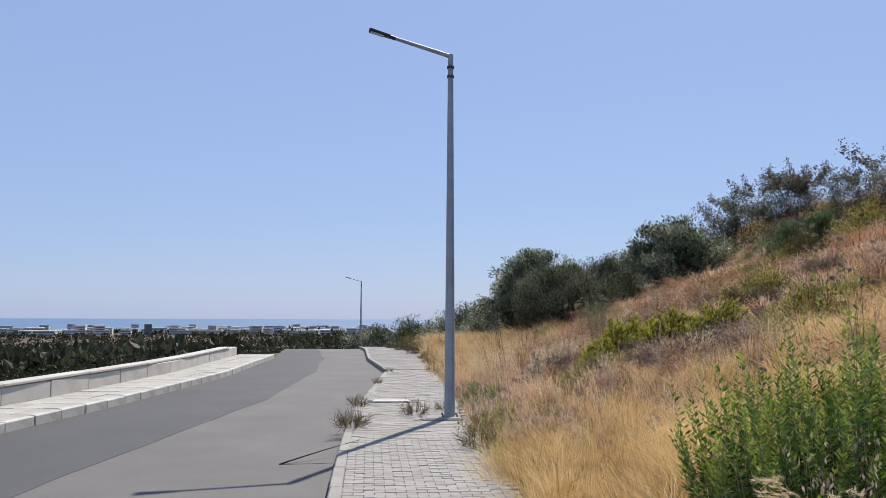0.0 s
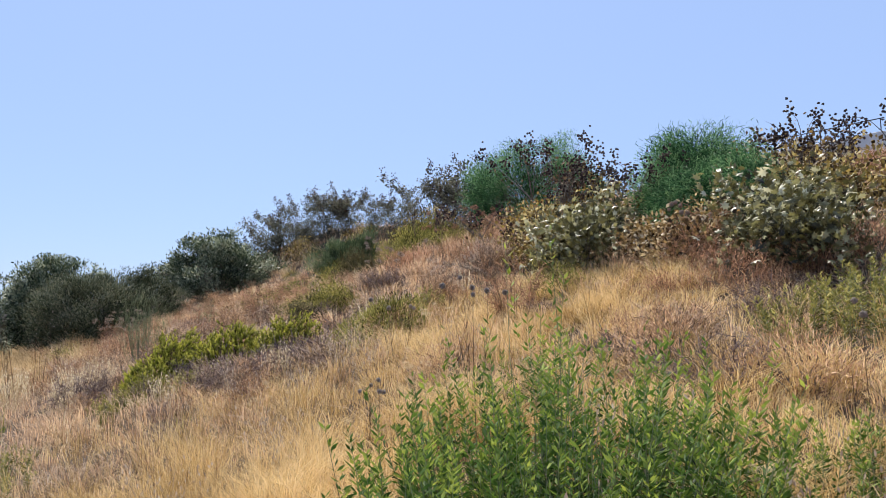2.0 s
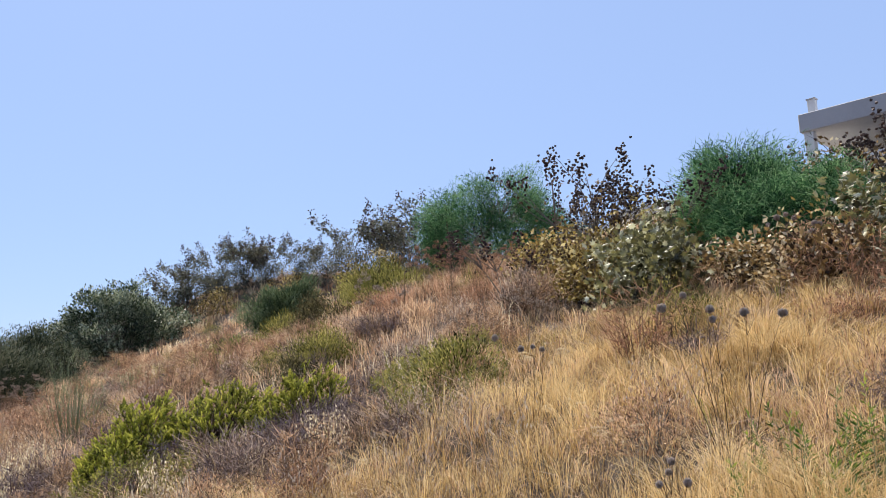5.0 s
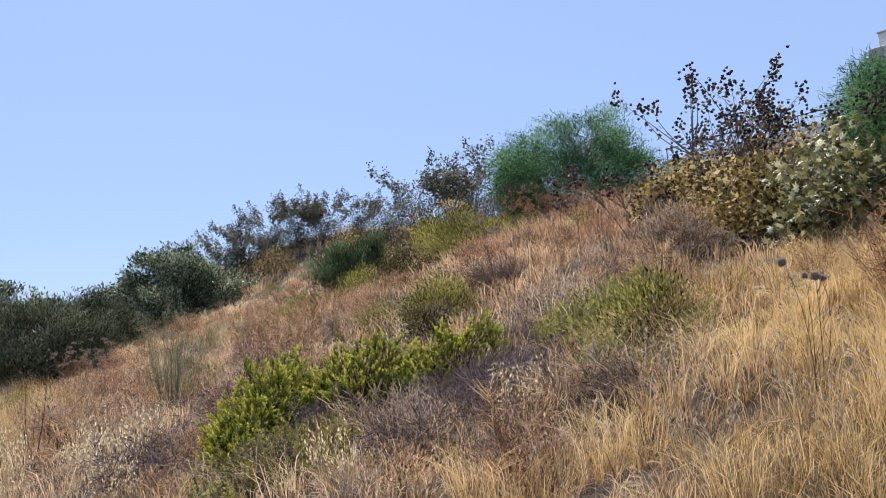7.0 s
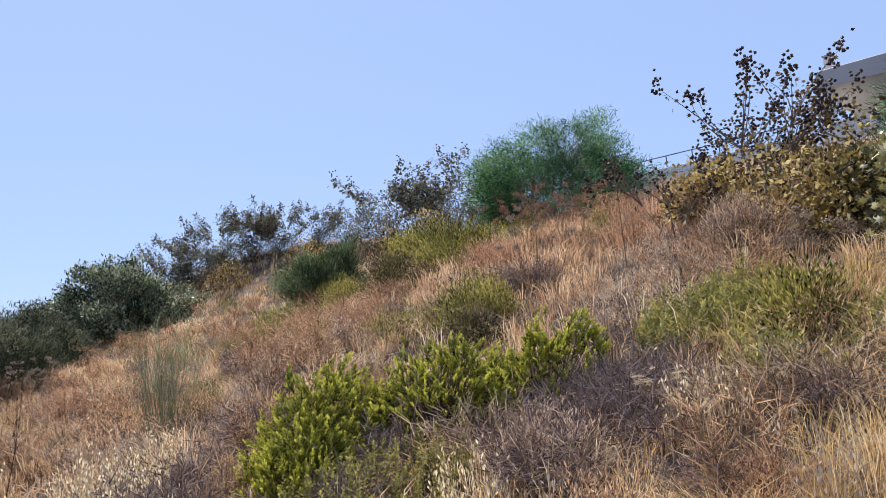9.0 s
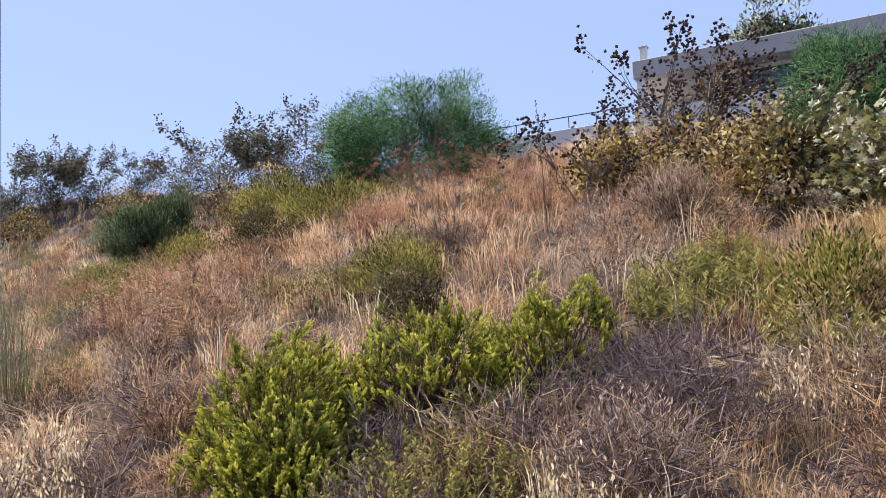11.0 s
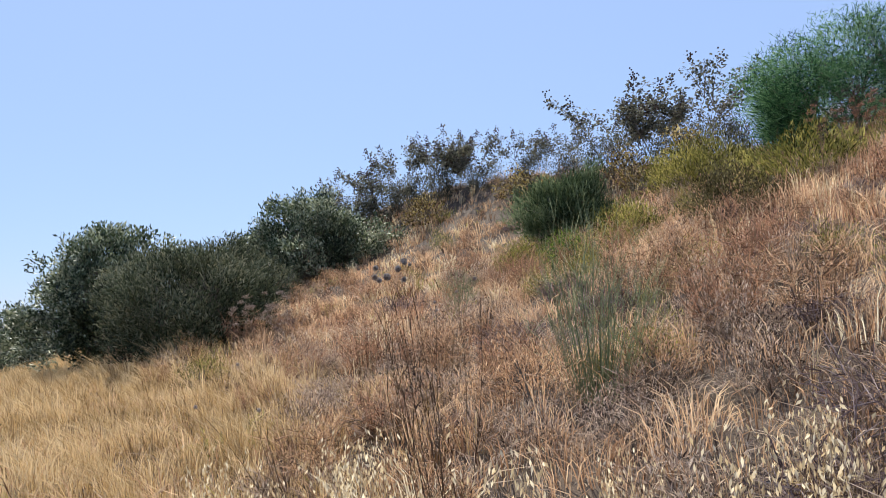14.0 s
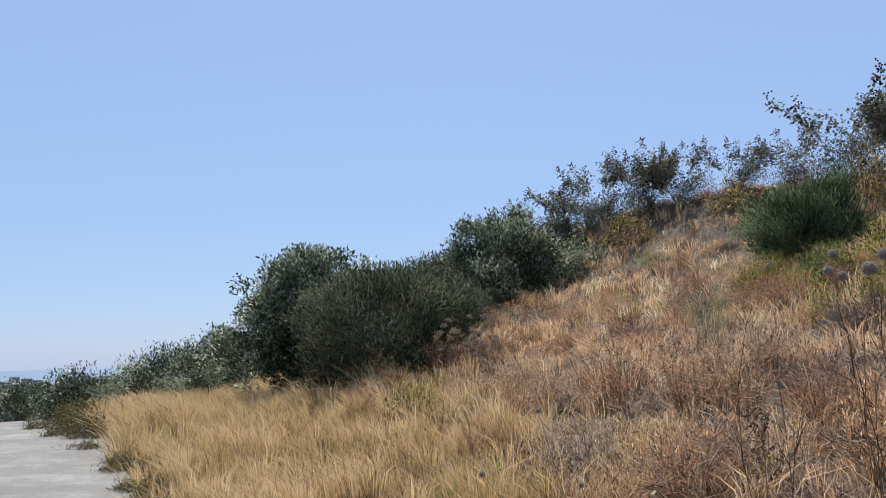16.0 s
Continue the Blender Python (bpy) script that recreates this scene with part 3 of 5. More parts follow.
def bush(name, label, category, x, y, rx, ry, h, clumps, per, size, width, material, seed, shape=LEAF, low=0.12, droop=0.0, up=0.5, spread_leaf=0.9, tuft=0.28, wood=M_WOOD, limb_r=0.03, group="", part_name="foliage", uneven=0.25, trunk=0.0, mound=0.0, lumpy=0.3):
    """A woody plant: forking limbs up to clumps of foliage that fill an uneven dome."""
    rng = np.random.default_rng(seed)
    ob = thing(name, x, y, label=label, category=category, group=group)
    u = rng.uniform(low, 1, clumps)
    a = rng.uniform(0, 2 * math.pi, clumps)
    lump = 1 + uneven * np.sin(a * 3 + seed) * np.cos(u * 5 + seed) + uneven * 0.5 * rng.normal(size=clumps)
    r = np.sqrt(np.maximum(0.02, 1 - (u * (1 - mound)) ** 2.2)) * np.where(u < 0.25, 0.86, 1.0)
    inner = rng.uniform(0.5, 1.0, clumps) ** 0.5
    C = np.stack([rx * r * np.cos(a) * lump * inner, ry * r * np.sin(a) * lump * inner, h * (trunk + (1 - trunk) * u * (0.82 + 0.18 * lump))], -1)
    out = unit(C * np.array([1 / rx, 1 / ry, 0.7 / h]))
    lobes = unit(rng.normal(size=(6 + clumps // 28, 3)) * np.array([1, 1, 0.6]) + np.array([0, 0, 0.5]))
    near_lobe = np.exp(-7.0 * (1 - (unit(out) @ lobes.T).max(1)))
    C = C * (1 - lumpy + 1.45 * lumpy * near_lobe)[:, None]
    shoot = rng.uniform(0, 1, clumps) < 0.07
    C[shoot] = C[shoot] * 1.08 + out[shoot] * np.array([0.05, 0.05, 0.12]) * h
    wood_h = Heap()
    mains = rng.choice(clumps, min(14, clumps), replace=False)
    limbs(wood_h, np.array([0, 0, -0.1]), C[mains] * 0.85, limb_r * (0.6 + rng.uniform(0, 0.8, len(mains))), rng, 0.25)
    near = mains[np.argmin(np.linalg.norm(C[:, None] - C[mains][None] * 0.6, axis=-1), axis=1)]
    limbs(wood_h, C[near] * 0.55, C, limb_r * 0.35, rng, 0.15, 4, 3)
    small("branchwork", wood_h.mesh(name + "_branches", wood, True), ob)
    n = clumps * per
    k = np.repeat(np.arange(clumps), per)
    spot = np.clip(rng.normal(size=(n, 3)), -1.7, 1.7) * tuft * np.array([1, 1, 0.85])
    B = C[k] + spot
    B[:, 2] = np.maximum(B[:, 2], 0.03)
    way = out[k] * 0.7 + unit(rng.normal(size=(n, 3))) * spread_leaf + np.array([0, 0, up - droop])
    # Clump tone: random, plus bright lobes and shaded hollows painted in.
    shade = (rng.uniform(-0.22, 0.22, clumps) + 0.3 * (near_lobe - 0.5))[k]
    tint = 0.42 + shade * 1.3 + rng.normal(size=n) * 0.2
    f = Heap()
    L = size * rng.uniform(0.6, 1.35, n)
    if shape == "needle":
        W = unit(way)
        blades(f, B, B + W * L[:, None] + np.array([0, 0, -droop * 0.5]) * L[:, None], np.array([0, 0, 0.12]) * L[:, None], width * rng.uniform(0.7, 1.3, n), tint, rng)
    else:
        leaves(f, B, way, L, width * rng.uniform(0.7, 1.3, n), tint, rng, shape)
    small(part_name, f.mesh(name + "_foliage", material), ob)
    return ob


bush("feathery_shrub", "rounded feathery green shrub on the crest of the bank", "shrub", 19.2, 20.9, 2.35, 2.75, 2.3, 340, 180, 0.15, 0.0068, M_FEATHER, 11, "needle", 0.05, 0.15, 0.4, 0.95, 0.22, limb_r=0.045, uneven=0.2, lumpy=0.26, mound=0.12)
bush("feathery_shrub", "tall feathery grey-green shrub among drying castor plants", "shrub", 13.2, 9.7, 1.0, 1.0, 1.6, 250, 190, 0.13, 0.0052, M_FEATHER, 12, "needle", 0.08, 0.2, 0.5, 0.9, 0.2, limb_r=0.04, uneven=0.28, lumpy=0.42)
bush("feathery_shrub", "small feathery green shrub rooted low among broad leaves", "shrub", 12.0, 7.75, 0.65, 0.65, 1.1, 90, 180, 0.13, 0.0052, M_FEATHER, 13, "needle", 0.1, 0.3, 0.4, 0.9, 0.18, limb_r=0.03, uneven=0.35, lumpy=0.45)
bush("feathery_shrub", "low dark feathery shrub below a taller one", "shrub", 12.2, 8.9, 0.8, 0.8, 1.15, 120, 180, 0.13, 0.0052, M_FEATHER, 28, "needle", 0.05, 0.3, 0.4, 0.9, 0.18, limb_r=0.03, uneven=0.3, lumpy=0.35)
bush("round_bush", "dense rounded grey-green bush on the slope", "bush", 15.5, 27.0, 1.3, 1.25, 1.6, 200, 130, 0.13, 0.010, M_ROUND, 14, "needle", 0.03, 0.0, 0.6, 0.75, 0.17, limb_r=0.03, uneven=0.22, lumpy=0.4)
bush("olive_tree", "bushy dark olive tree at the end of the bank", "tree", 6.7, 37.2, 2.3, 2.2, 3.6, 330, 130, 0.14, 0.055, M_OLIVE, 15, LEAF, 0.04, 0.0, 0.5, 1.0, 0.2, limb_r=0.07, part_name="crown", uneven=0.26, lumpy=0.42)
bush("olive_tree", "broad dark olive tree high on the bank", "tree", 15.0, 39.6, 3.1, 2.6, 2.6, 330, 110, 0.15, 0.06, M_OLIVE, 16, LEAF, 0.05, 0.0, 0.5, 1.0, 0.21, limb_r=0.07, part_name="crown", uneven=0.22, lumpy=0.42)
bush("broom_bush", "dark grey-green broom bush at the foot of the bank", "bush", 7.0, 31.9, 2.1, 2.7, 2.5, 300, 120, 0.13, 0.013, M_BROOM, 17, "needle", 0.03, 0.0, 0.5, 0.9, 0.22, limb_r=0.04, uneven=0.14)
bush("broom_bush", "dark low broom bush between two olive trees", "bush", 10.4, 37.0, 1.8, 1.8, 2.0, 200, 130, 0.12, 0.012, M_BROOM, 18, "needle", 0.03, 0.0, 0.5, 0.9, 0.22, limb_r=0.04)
bush("dry_shrub", "low grey-brown dry shrub on the slope", "shrub", 9.8, 11.85, 0.5, 0.45, 0.5, 60, 90, 0.11, 0.004, M_LITTER, 19, "needle", 0.05, 0.0, 0.7, 0.8, 0.14, limb_r=0.01)
bush("dry_shrub", "dark olive-brown half-dead shrub above the lime shrubs", "shrub", 6.9, 13.9, 0.42, 0.4, 0.52, 50, 70, 0.06, 0.018, M_DULL, 24, LEAF, 0.03, 0.1, 0.3, 0.9, 0.1, limb_r=0.01)
bush("low_shrub", "yellow-green low shrub in tan grass", "shrub", 6.4, 10.1, 0.45, 0.4, 0.62, 60, 80, 0.06, 0.016, M_YELLOWGREEN, 25, LEAF, 0.03, 0.0, 0.8, 0.7, 0.1, limb_r=0.008)
bush("low_shrub", "olive-green leafy shrub below the crest", "shrub", 11.5, 19.7, 0.85, 0.75, 0.8, 80, 80, 0.07, 0.02, M_DULL, 26, LEAF, 0.03, 0.0, 0.6, 0.9, 0.14, limb_r=0.01)
bush("low_shrub", "dark green shrub at the foot of a rounded bush", "shrub", 11.2, 23.2, 0.5, 0.5, 0.6, 50, 70, 0.07, 0.02, M_HERB, 27, LEAF, 0.03, 0.0, 0.6, 0.9, 0.14, limb_r=0.01)
sage = bush("low_shrub", "low olive-green shrub on the dry slope", "shrub", 12.6, 22.6, 0.9, 0.8, 0.75, 80, 80, 0.10, 0.016, M_YELLOWGREEN, 20, LEAF, 0.05, 0, 0.7, 0.8, 0.15, limb_r=0.012, group="low shrubs on the slope")
again(sage, 13.4, 19.4, 70, 1.2)
again(sage, 16.8, 23.8, 130, 1.5)
again(sage, 12.0, 25.2, 200, 0.8)
again(sage, 7.9, 14.6, 20, 0.75)
far_tree = bush("far_tree", "distant dark round-topped tree behind the villa", "tree", 77.0, 15.0, 4.6, 4.3, 14.6, 190, 90, 0.5, 0.2, M_OLIVE, 21, LEAF, 0.5, 0, 0.4, 1.0, 0.8, limb_r=0.2, part_name="crown")
road_bush = bush("roadside_bush", "small dark green bush beside the road", "bush", 1.2, 52.0, 1.1, 1.0, 1.7, 70, 90, 0.11, 0.035, M_OLIVE, 22, LEAF, 0.06, 0, 0.5, 1.0, 0.2, limb_r=0.03, group="roadside bushes")
for bx, by, bs, bt in ((-1.2, 62.0, 1.3, 40), (3.5, 50.0, 1.2, 90), (6.0, 56.0, 1.6, 140), (2.8, 66.0, 1.5, 200), (9.0, 63.0, 1.8, 250), (-3.2, 74.0, 1.6, 300), (4.6, 44.5, 0.9, 20), (9.6, 48.0, 1.6, 75), (0.7, 42.6, 1.15, 110), (-1.6, 54.6, 1.2, 33), (5.4, 64.0, 2.2, 15), (7.2, 63.0, 2.0, 95), (8.8, 61.0, 2.1, 170)):
    again(road_bush, bx, by, bt, bs)
verge = bush("verge_bush", "low olive-green bush overgrowing the pavement edge", "bush", 0.95, 33.5, 0.55, 0.5, 0.55, 40, 80, 0.07, 0.02, M_DULL, 23, LEAF, 0.05, 0, 0.6, 1.0, 0.12, limb_r=0.012, group="verge bushes")
for bx, by, bs, bt in ((0.75, 36.5, 1.2, 70), (0.55, 39.5, 1.5, 150), (1.2, 24.8, 0.5, 10), (1.3, 27.0, 0.45, 200), (0.95, 21.6, 0.5, 90), (0.95, 25.6, 0.55, 140), (1.05, 27.6, 0.6, 30), (0.9, 28.6, 0.5, 260), (0.6, 31.0, 0.7, 310), (0.3, 34.6, 0.9, 45), (1.1, 23.6, 0.5, 190), (-0.3, 37.5, 0.8, 100)):
    again(verge, bx, by, bt, bs)


def castor(name, label, x, y, h, seed, leaf_n, leaf, material, seeds, wide=0.5, group="", twigs=4):
    """A forked castor plant: bare stems, star leaves and upright dark seed spikes."""
    rng = np.random.default_rng(seed)
    ob = thing(name, x, y, label=label, category="shrub", group=group)
    w = Heap()
    m = 7
    a = rng.uniform(0, 2 * math.pi, m)
    fork = np.stack([wide * 0.5 * np.cos(a), wide * 0.5 * np.sin(a), h * rng.uniform(0.35, 0.6, m)], -1)
    limbs(w, np.array([0, 0, -0.1]), fork, 0.022, rng, 0.2)
    k = np.repeat(np.arange(m), twigs)
    b = a[k] + rng.normal(size=len(k)) * 0.9
    tip = fork[k] + np.stack([wide * rng.uniform(0.3, 1.0, len(k)) * np.cos(b), wide * rng.uniform(0.3, 1.0, len(k)) * np.sin(b), h * rng.uniform(0.15, 0.5, len(k))], -1)
    P = limbs(w, fork[k], tip, 0.011, rng, 0.25)
    small("stem", w.mesh(name + "_stems", M_WOOD, True), ob)
    f = Heap()
    which = rng.integers(0, len(k), leaf_n)
    t = rng.uniform(0.25, 1.0, leaf_n)
    i0 = np.minimum((t * 4).astype(int), 3)
    B = P[which, i0] * (1 - (t * 4 - i0))[:, None] + P[which, i0 + 1] * (t * 4 - i0)[:, None]
    way = rng.normal(size=(leaf_n, 3)) * np.array([1, 1, 0.45]) + np.array([0, 0, -0.3])
    B = B + unit(way) * rng.uniform(0.03, 0.2, leaf_n)[:, None]
    leaves(f, B, way, leaf * rng.uniform(0.5, 1.2, leaf_n), leaf * rng.uniform(0.5, 1.2, leaf_n), rng.uniform(0, 1, leaf_n), rng, STAR)
    small("foliage", f.mesh(name + "_leaves", material), ob)
    if seeds:
        s = Heap()
        top = np.repeat(tip[rng.choice(len(tip), min(seeds, len(tip)), replace=False)], 18, 0)
        S = top + rng.normal(size=top.shape) * np.array([0.05, 0.05, 0.1])
        leaves(s, S, rng.normal(size=S.shape), 0.068, 0.072, rng.uniform(0, 1, len(S)), rng, BEAD)
        small("seed", s.mesh(name + "_seed_heads", M_SEED), ob, "dark spiny seed heads")
    return ob


castor("castor_plant", "tall bare castor plant with dark seed heads", 11.75, 12.15, 2.1, 31, 460, 0.085, M_CASTOR_DRY, 48, 1.15, twigs=7)
# the mass of drying broad-leaved growth under it
for cx, cy, crx, ch, seed, tone, star in (
    (11.2, 10.4, 1.2, 1.0, 41, M_CASTOR_GREEN, True), (9.7, 9.5, 0.85, 0.9, 58, M_CASTOR_GREEN, True), (10.5, 10.9, 0.85, 0.8, 59, M_CASTOR_YELLOW, False),
    (10.6, 8.4, 0.75, 0.42, 42, M_CASTOR, False), (9.9, 7.2, 0.75, 0.42, 56, M_CASTOR, False),
    (12.3, 11.7, 1.3, 1.1, 43, M_CASTOR_YELLOW, False), (12.4, 13.2, 1.1, 0.8, 48, M_CASTOR_YELLOW, False),
    (11.9, 6.3, 1.4, 1.15, 44, M_CASTOR_YELLOW, False), (14.2, 8.0, 1.4, 1.2, 45, M_CASTOR, False), (10.6, 6.2, 1.0, 0.95, 46, M_CASTOR_GREEN, True),
    (13.2, 5.0, 1.5, 1.05, 47, M_CASTOR_YELLOW, False), (11.4, 4.0, 1.2, 1.0, 49, M_CASTOR, False), (9.5, 5.6, 0.9, 0.85, 57, M_CASTOR_GREEN, True)):
    leaf_size, leaf_count = (0.125, 26) if star else (0.085, 44)
    bush("castor_thicket", "pale green and drying broad-leaved castor thicket" if star else "drying brown and yellow castor thicket on the bank", "thicket", cx, cy, crx, crx * 0.9, ch, 64, leaf_count, leaf_size, leaf_size * (0.95 if star else 0.62), tone, seed, STAR if star else LEAF, 0.02, 0.1, 0.35, 1.0, 0.2, limb_r=0.014, group="castor thickets on the bank", part_name="foliage", uneven=0.32, lumpy=0.38)
for cx, cy, ch, seed in ((13.4, 12.9, 1.5, 51), (11.0, 13.3, 1.15, 60), (13.2, 7.4, 1.6, 52), (14.8, 6.2, 1.6, 53), (12.6, 4.6, 1.5, 54), (15.6, 8.6, 1.6, 55), (12.2, 10.5, 1.85, 50)):
    castor("castor_plant", "leggy castor plant with brown leaves and dark seed heads", cx, cy, ch, seed, 110, 0.10, M_CASTOR_DRY, 20, 0.9, "castor plants in the thicket")
crest_a = castor("crest_shrub", "thin leggy shrub with small grey leaves on the skyline", 20.4, 27.6, 2.35, 61, 1300, 0.10, M_CREST, 12, 1.1, "leggy shrubs along the crest")
crest_b = castor("crest_shrub", "sparse leggy shrub with dark seed heads on the skyline", 20.8, 38.6, 2.0, 62, 1300, 0.11, M_CREST, 16, 1.2, "leggy shrubs along the crest")
for cx, cy, ct, cs, which in ((20.6, 29.6, 40, 1.15, 1), (20.2, 25.8, 90, 1.05, 0), (20.7, 31.6, 130, 0.75, 0), (20.8, 34.0, 10, 0.7, 1), (20.6, 36.6, 200, 0.9, 0), (20.4, 40.8, 240, 1.0, 0), (20.0, 42.8, 300, 0.95, 1), (19.4, 44.8, 60, 1.0, 0), (18.6, 43.0, 20, 0.85, 1), (21.8, 28.6, 170, 0.9, 0), (19.6, 41.4, 110, 0.8, 1), (21.5, 40.0, 15, 1.0, 0), (21.8, 37.8, 250, 0.9, 1)):
    again(crest_b if which else crest_a, cx, cy, ct, 1.15 * cs)
airy = bush("crest_bush", "airy grey-green bush on the skyline", "bush", 20.1, 29.0, 1.2, 1.1, 1.7, 90, 34, 0.10, 0.04, M_CREST, 63, LEAF, 0.05, 0.0, 0.5, 1.0, 0.2, limb_r=0.02, group="airy bushes along the crest", uneven=0.3, lumpy=0.45)
for cx, cy, ct, cs in ((20.0, 30.8, 60, 0.75), (20.3, 33.2, 120, 0.6), (20.2, 35.6, 190, 0.7), (19.9, 38.0, 250, 0.95), (19.7, 39.8, 310, 1.0), (19.2, 41.8, 20, 1.0), (18.4, 43.6, 80, 1.0), (17.6, 45.2, 150, 0.9), (20.3, 26.6, 210, 0.85), (20.0, 24.8, 280, 0.8)):
    again(airy, cx, cy, ct, cs)
for cx, cy, ch, seed in ((18.4, 25.2, 1.35, 64), (19.0, 27.4, 1.3, 65), (17.6, 29.6, 1.1, 66), (19.4, 33.0, 0.9, 67), (17.8, 36.4, 1.1, 68)):
    bush("yellowing_shrub", "yellowing broad-leaved shrub below the crest", "shrub", cx, cy, 0.95, 0.85, ch, 46, 30, 0.09, 0.05, M_CASTOR_YELLOW, seed, LEAF, 0.06, 0.1, 0.4, 1.0, 0.2, limb_r=0.015, group="yellowing shrubs below the crest", part_name="foliage")


def herb_patch(name, label, x, y, rx, ry, h, stems, per, leaf, wide, material, seed, turn=0.0, group="", lean=0.25, stem_mat=None):
    """Upright leafy stems close together, each with narrow leaves up its length."""
    rng = np.random.default_rng(seed)
    ob = thing(name, x, y, turn=turn, label=label, category="shrub", group=group)
    a, r = rng.uniform(0, 2 * math.pi, stems), np.sqrt(rng.uniform(0, 1, stems))
    base = np.stack([rx * r * np.cos(a), ry * r * np.sin(a), 0 * a], -1)
    c, s = math.cos(radians(turn)), math.sin(radians(turn))
    base[:, 2] = land(x + base[:, 0] * c - base[:, 1] * s, y + base[:, 0] * s + base[:, 1] * c) - land_at(x, y)
    hh = h * rng.uniform(0.6, 1.08, stems) * (1 - 0.35 * r ** 2) * (0.85 + 0.3 * wob(x + base[:, 0], y + base[:, 1], 0.5, seed))
    tip = base + np.stack([lean * hh * (r * np.cos(a) + rng.normal(size=stems) * 0.5), lean * hh * (r * np.sin(a) + rng.normal(size=stems) * 0.5), hh], -1)
    w, f = Heap(), Heap()
    P = limbs(w, base, tip, 0.005, rng, 0.08, 4, 3)
    small("stem", w.mesh(name + "_stems", stem_mat or M_RUSH), ob)
    n = stems * per
    k = np.repeat(np.arange(stems), per)
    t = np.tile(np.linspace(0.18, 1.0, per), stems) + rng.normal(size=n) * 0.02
    B = base[k] + (tip - base)[k] * t[:, None]
    b = rng.uniform(0, 2 * math.pi, n)
    way = np.stack([np.cos(b), np.sin(b), 0.15 + 0.9 * t ** 2], -1)
    shade = rng.uniform(-0.22, 0.22, stems)[k]
    # Tips go yellower; the dark low leaves are interior shade painted in.
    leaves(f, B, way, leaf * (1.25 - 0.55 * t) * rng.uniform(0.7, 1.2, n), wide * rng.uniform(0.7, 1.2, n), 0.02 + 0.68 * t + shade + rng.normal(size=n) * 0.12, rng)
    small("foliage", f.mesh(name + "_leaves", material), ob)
    return ob


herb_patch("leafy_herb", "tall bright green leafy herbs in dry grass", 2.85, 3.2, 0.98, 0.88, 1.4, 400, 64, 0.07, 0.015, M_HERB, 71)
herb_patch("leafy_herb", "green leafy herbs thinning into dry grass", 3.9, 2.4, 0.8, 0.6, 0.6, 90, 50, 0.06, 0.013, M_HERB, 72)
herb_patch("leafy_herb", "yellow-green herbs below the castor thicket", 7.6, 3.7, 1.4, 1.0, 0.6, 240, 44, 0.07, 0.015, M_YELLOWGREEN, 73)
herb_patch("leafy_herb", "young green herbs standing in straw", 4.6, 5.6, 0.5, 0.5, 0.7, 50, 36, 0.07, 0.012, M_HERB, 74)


def lime_shrub(label, x, y, rx, ry, h, sprigs, seed, turn=0.0):
    """A low dome of upright leafy sprigs on bare forked branches, hollow inside and painted dark there."""
    rng = np.random.default_rng(seed)
    ob = thing("lime_shrub", x, y, turn=turn, label=label, category="shrub", group="lime-green shrubs on the slope")
    a, r = rng.uniform(0, 2 * math.pi, sprigs), np.sqrt(rng.uniform(0, 1, sprigs))
    lift = np.sqrt(np.maximum(0, 1 - r * r)) * (0.78 + 0.42 * wob(3 * r * np.cos(a), 3 * r * np.sin(a), 2.0, seed)) + rng.normal(size=sprigs) * 0.11
    px, py = rx * r * np.cos(a), ry * r * np.sin(a)
    c, q = math.cos(radians(turn)), math.sin(radians(turn))
    floor_z = land(x + px * c - py * q, y + px * q + py * c) - land_at(x, y)
    tip = np.stack([px, py, floor_z + 0.1 + h * np.clip(lift, 0.05, 1.15)], -1)
    way = unit(np.stack([0.9 * r * np.cos(a), 0.9 * r * np.sin(a), 0.9 + 0 * a], -1) + rng.normal(size=(sprigs, 3)) * 0.34)
    ln = rng.uniform(0.08, 0.19, sprigs)
    root = tip - way * ln[:, None]
    w, f = Heap(), Heap()
    limbs(w, root, tip, 0.003, rng, 0.06, 3, 3)
    pick = rng.choice(sprigs, sprigs // 3, replace=False)
    limbs(w, root[pick] * np.array([0.25, 0.25, 0.0]) - np.array([0, 0, 0.05]), root[pick], 0.006, rng, 0.2, 5, 4)
    small("stem", w.mesh("lime_shrub_stems", M_CASTOR_DRY), ob)
    per = 30
    k = np.repeat(np.arange(sprigs), per)
    t = np.tile(np.linspace(0.05, 1.0, per), sprigs)
    B = root[k] + way[k] * (ln[k] * t)[:, None]
    side = unit(np.cross(way[k], rng.normal(size=B.shape)))
    out = side * (0.75 - 0.35 * t)[:, None] + way[k] * (0.55 + 0.6 * t)[:, None]
    # Sprig roots take the hollow's shade as leaf colour; tips are lime.
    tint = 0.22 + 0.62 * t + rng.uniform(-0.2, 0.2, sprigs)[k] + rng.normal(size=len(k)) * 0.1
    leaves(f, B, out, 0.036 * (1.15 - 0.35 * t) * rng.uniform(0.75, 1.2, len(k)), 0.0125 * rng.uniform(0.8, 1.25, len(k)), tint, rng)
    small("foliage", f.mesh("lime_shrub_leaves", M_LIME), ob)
    return ob


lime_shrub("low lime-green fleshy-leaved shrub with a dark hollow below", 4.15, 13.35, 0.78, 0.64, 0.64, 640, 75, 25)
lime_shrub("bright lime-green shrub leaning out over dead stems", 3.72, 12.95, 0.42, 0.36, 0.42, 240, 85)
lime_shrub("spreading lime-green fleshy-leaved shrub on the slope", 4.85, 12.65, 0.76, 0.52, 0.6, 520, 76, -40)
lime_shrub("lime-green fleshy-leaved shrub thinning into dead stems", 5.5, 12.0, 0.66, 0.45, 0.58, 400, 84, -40)
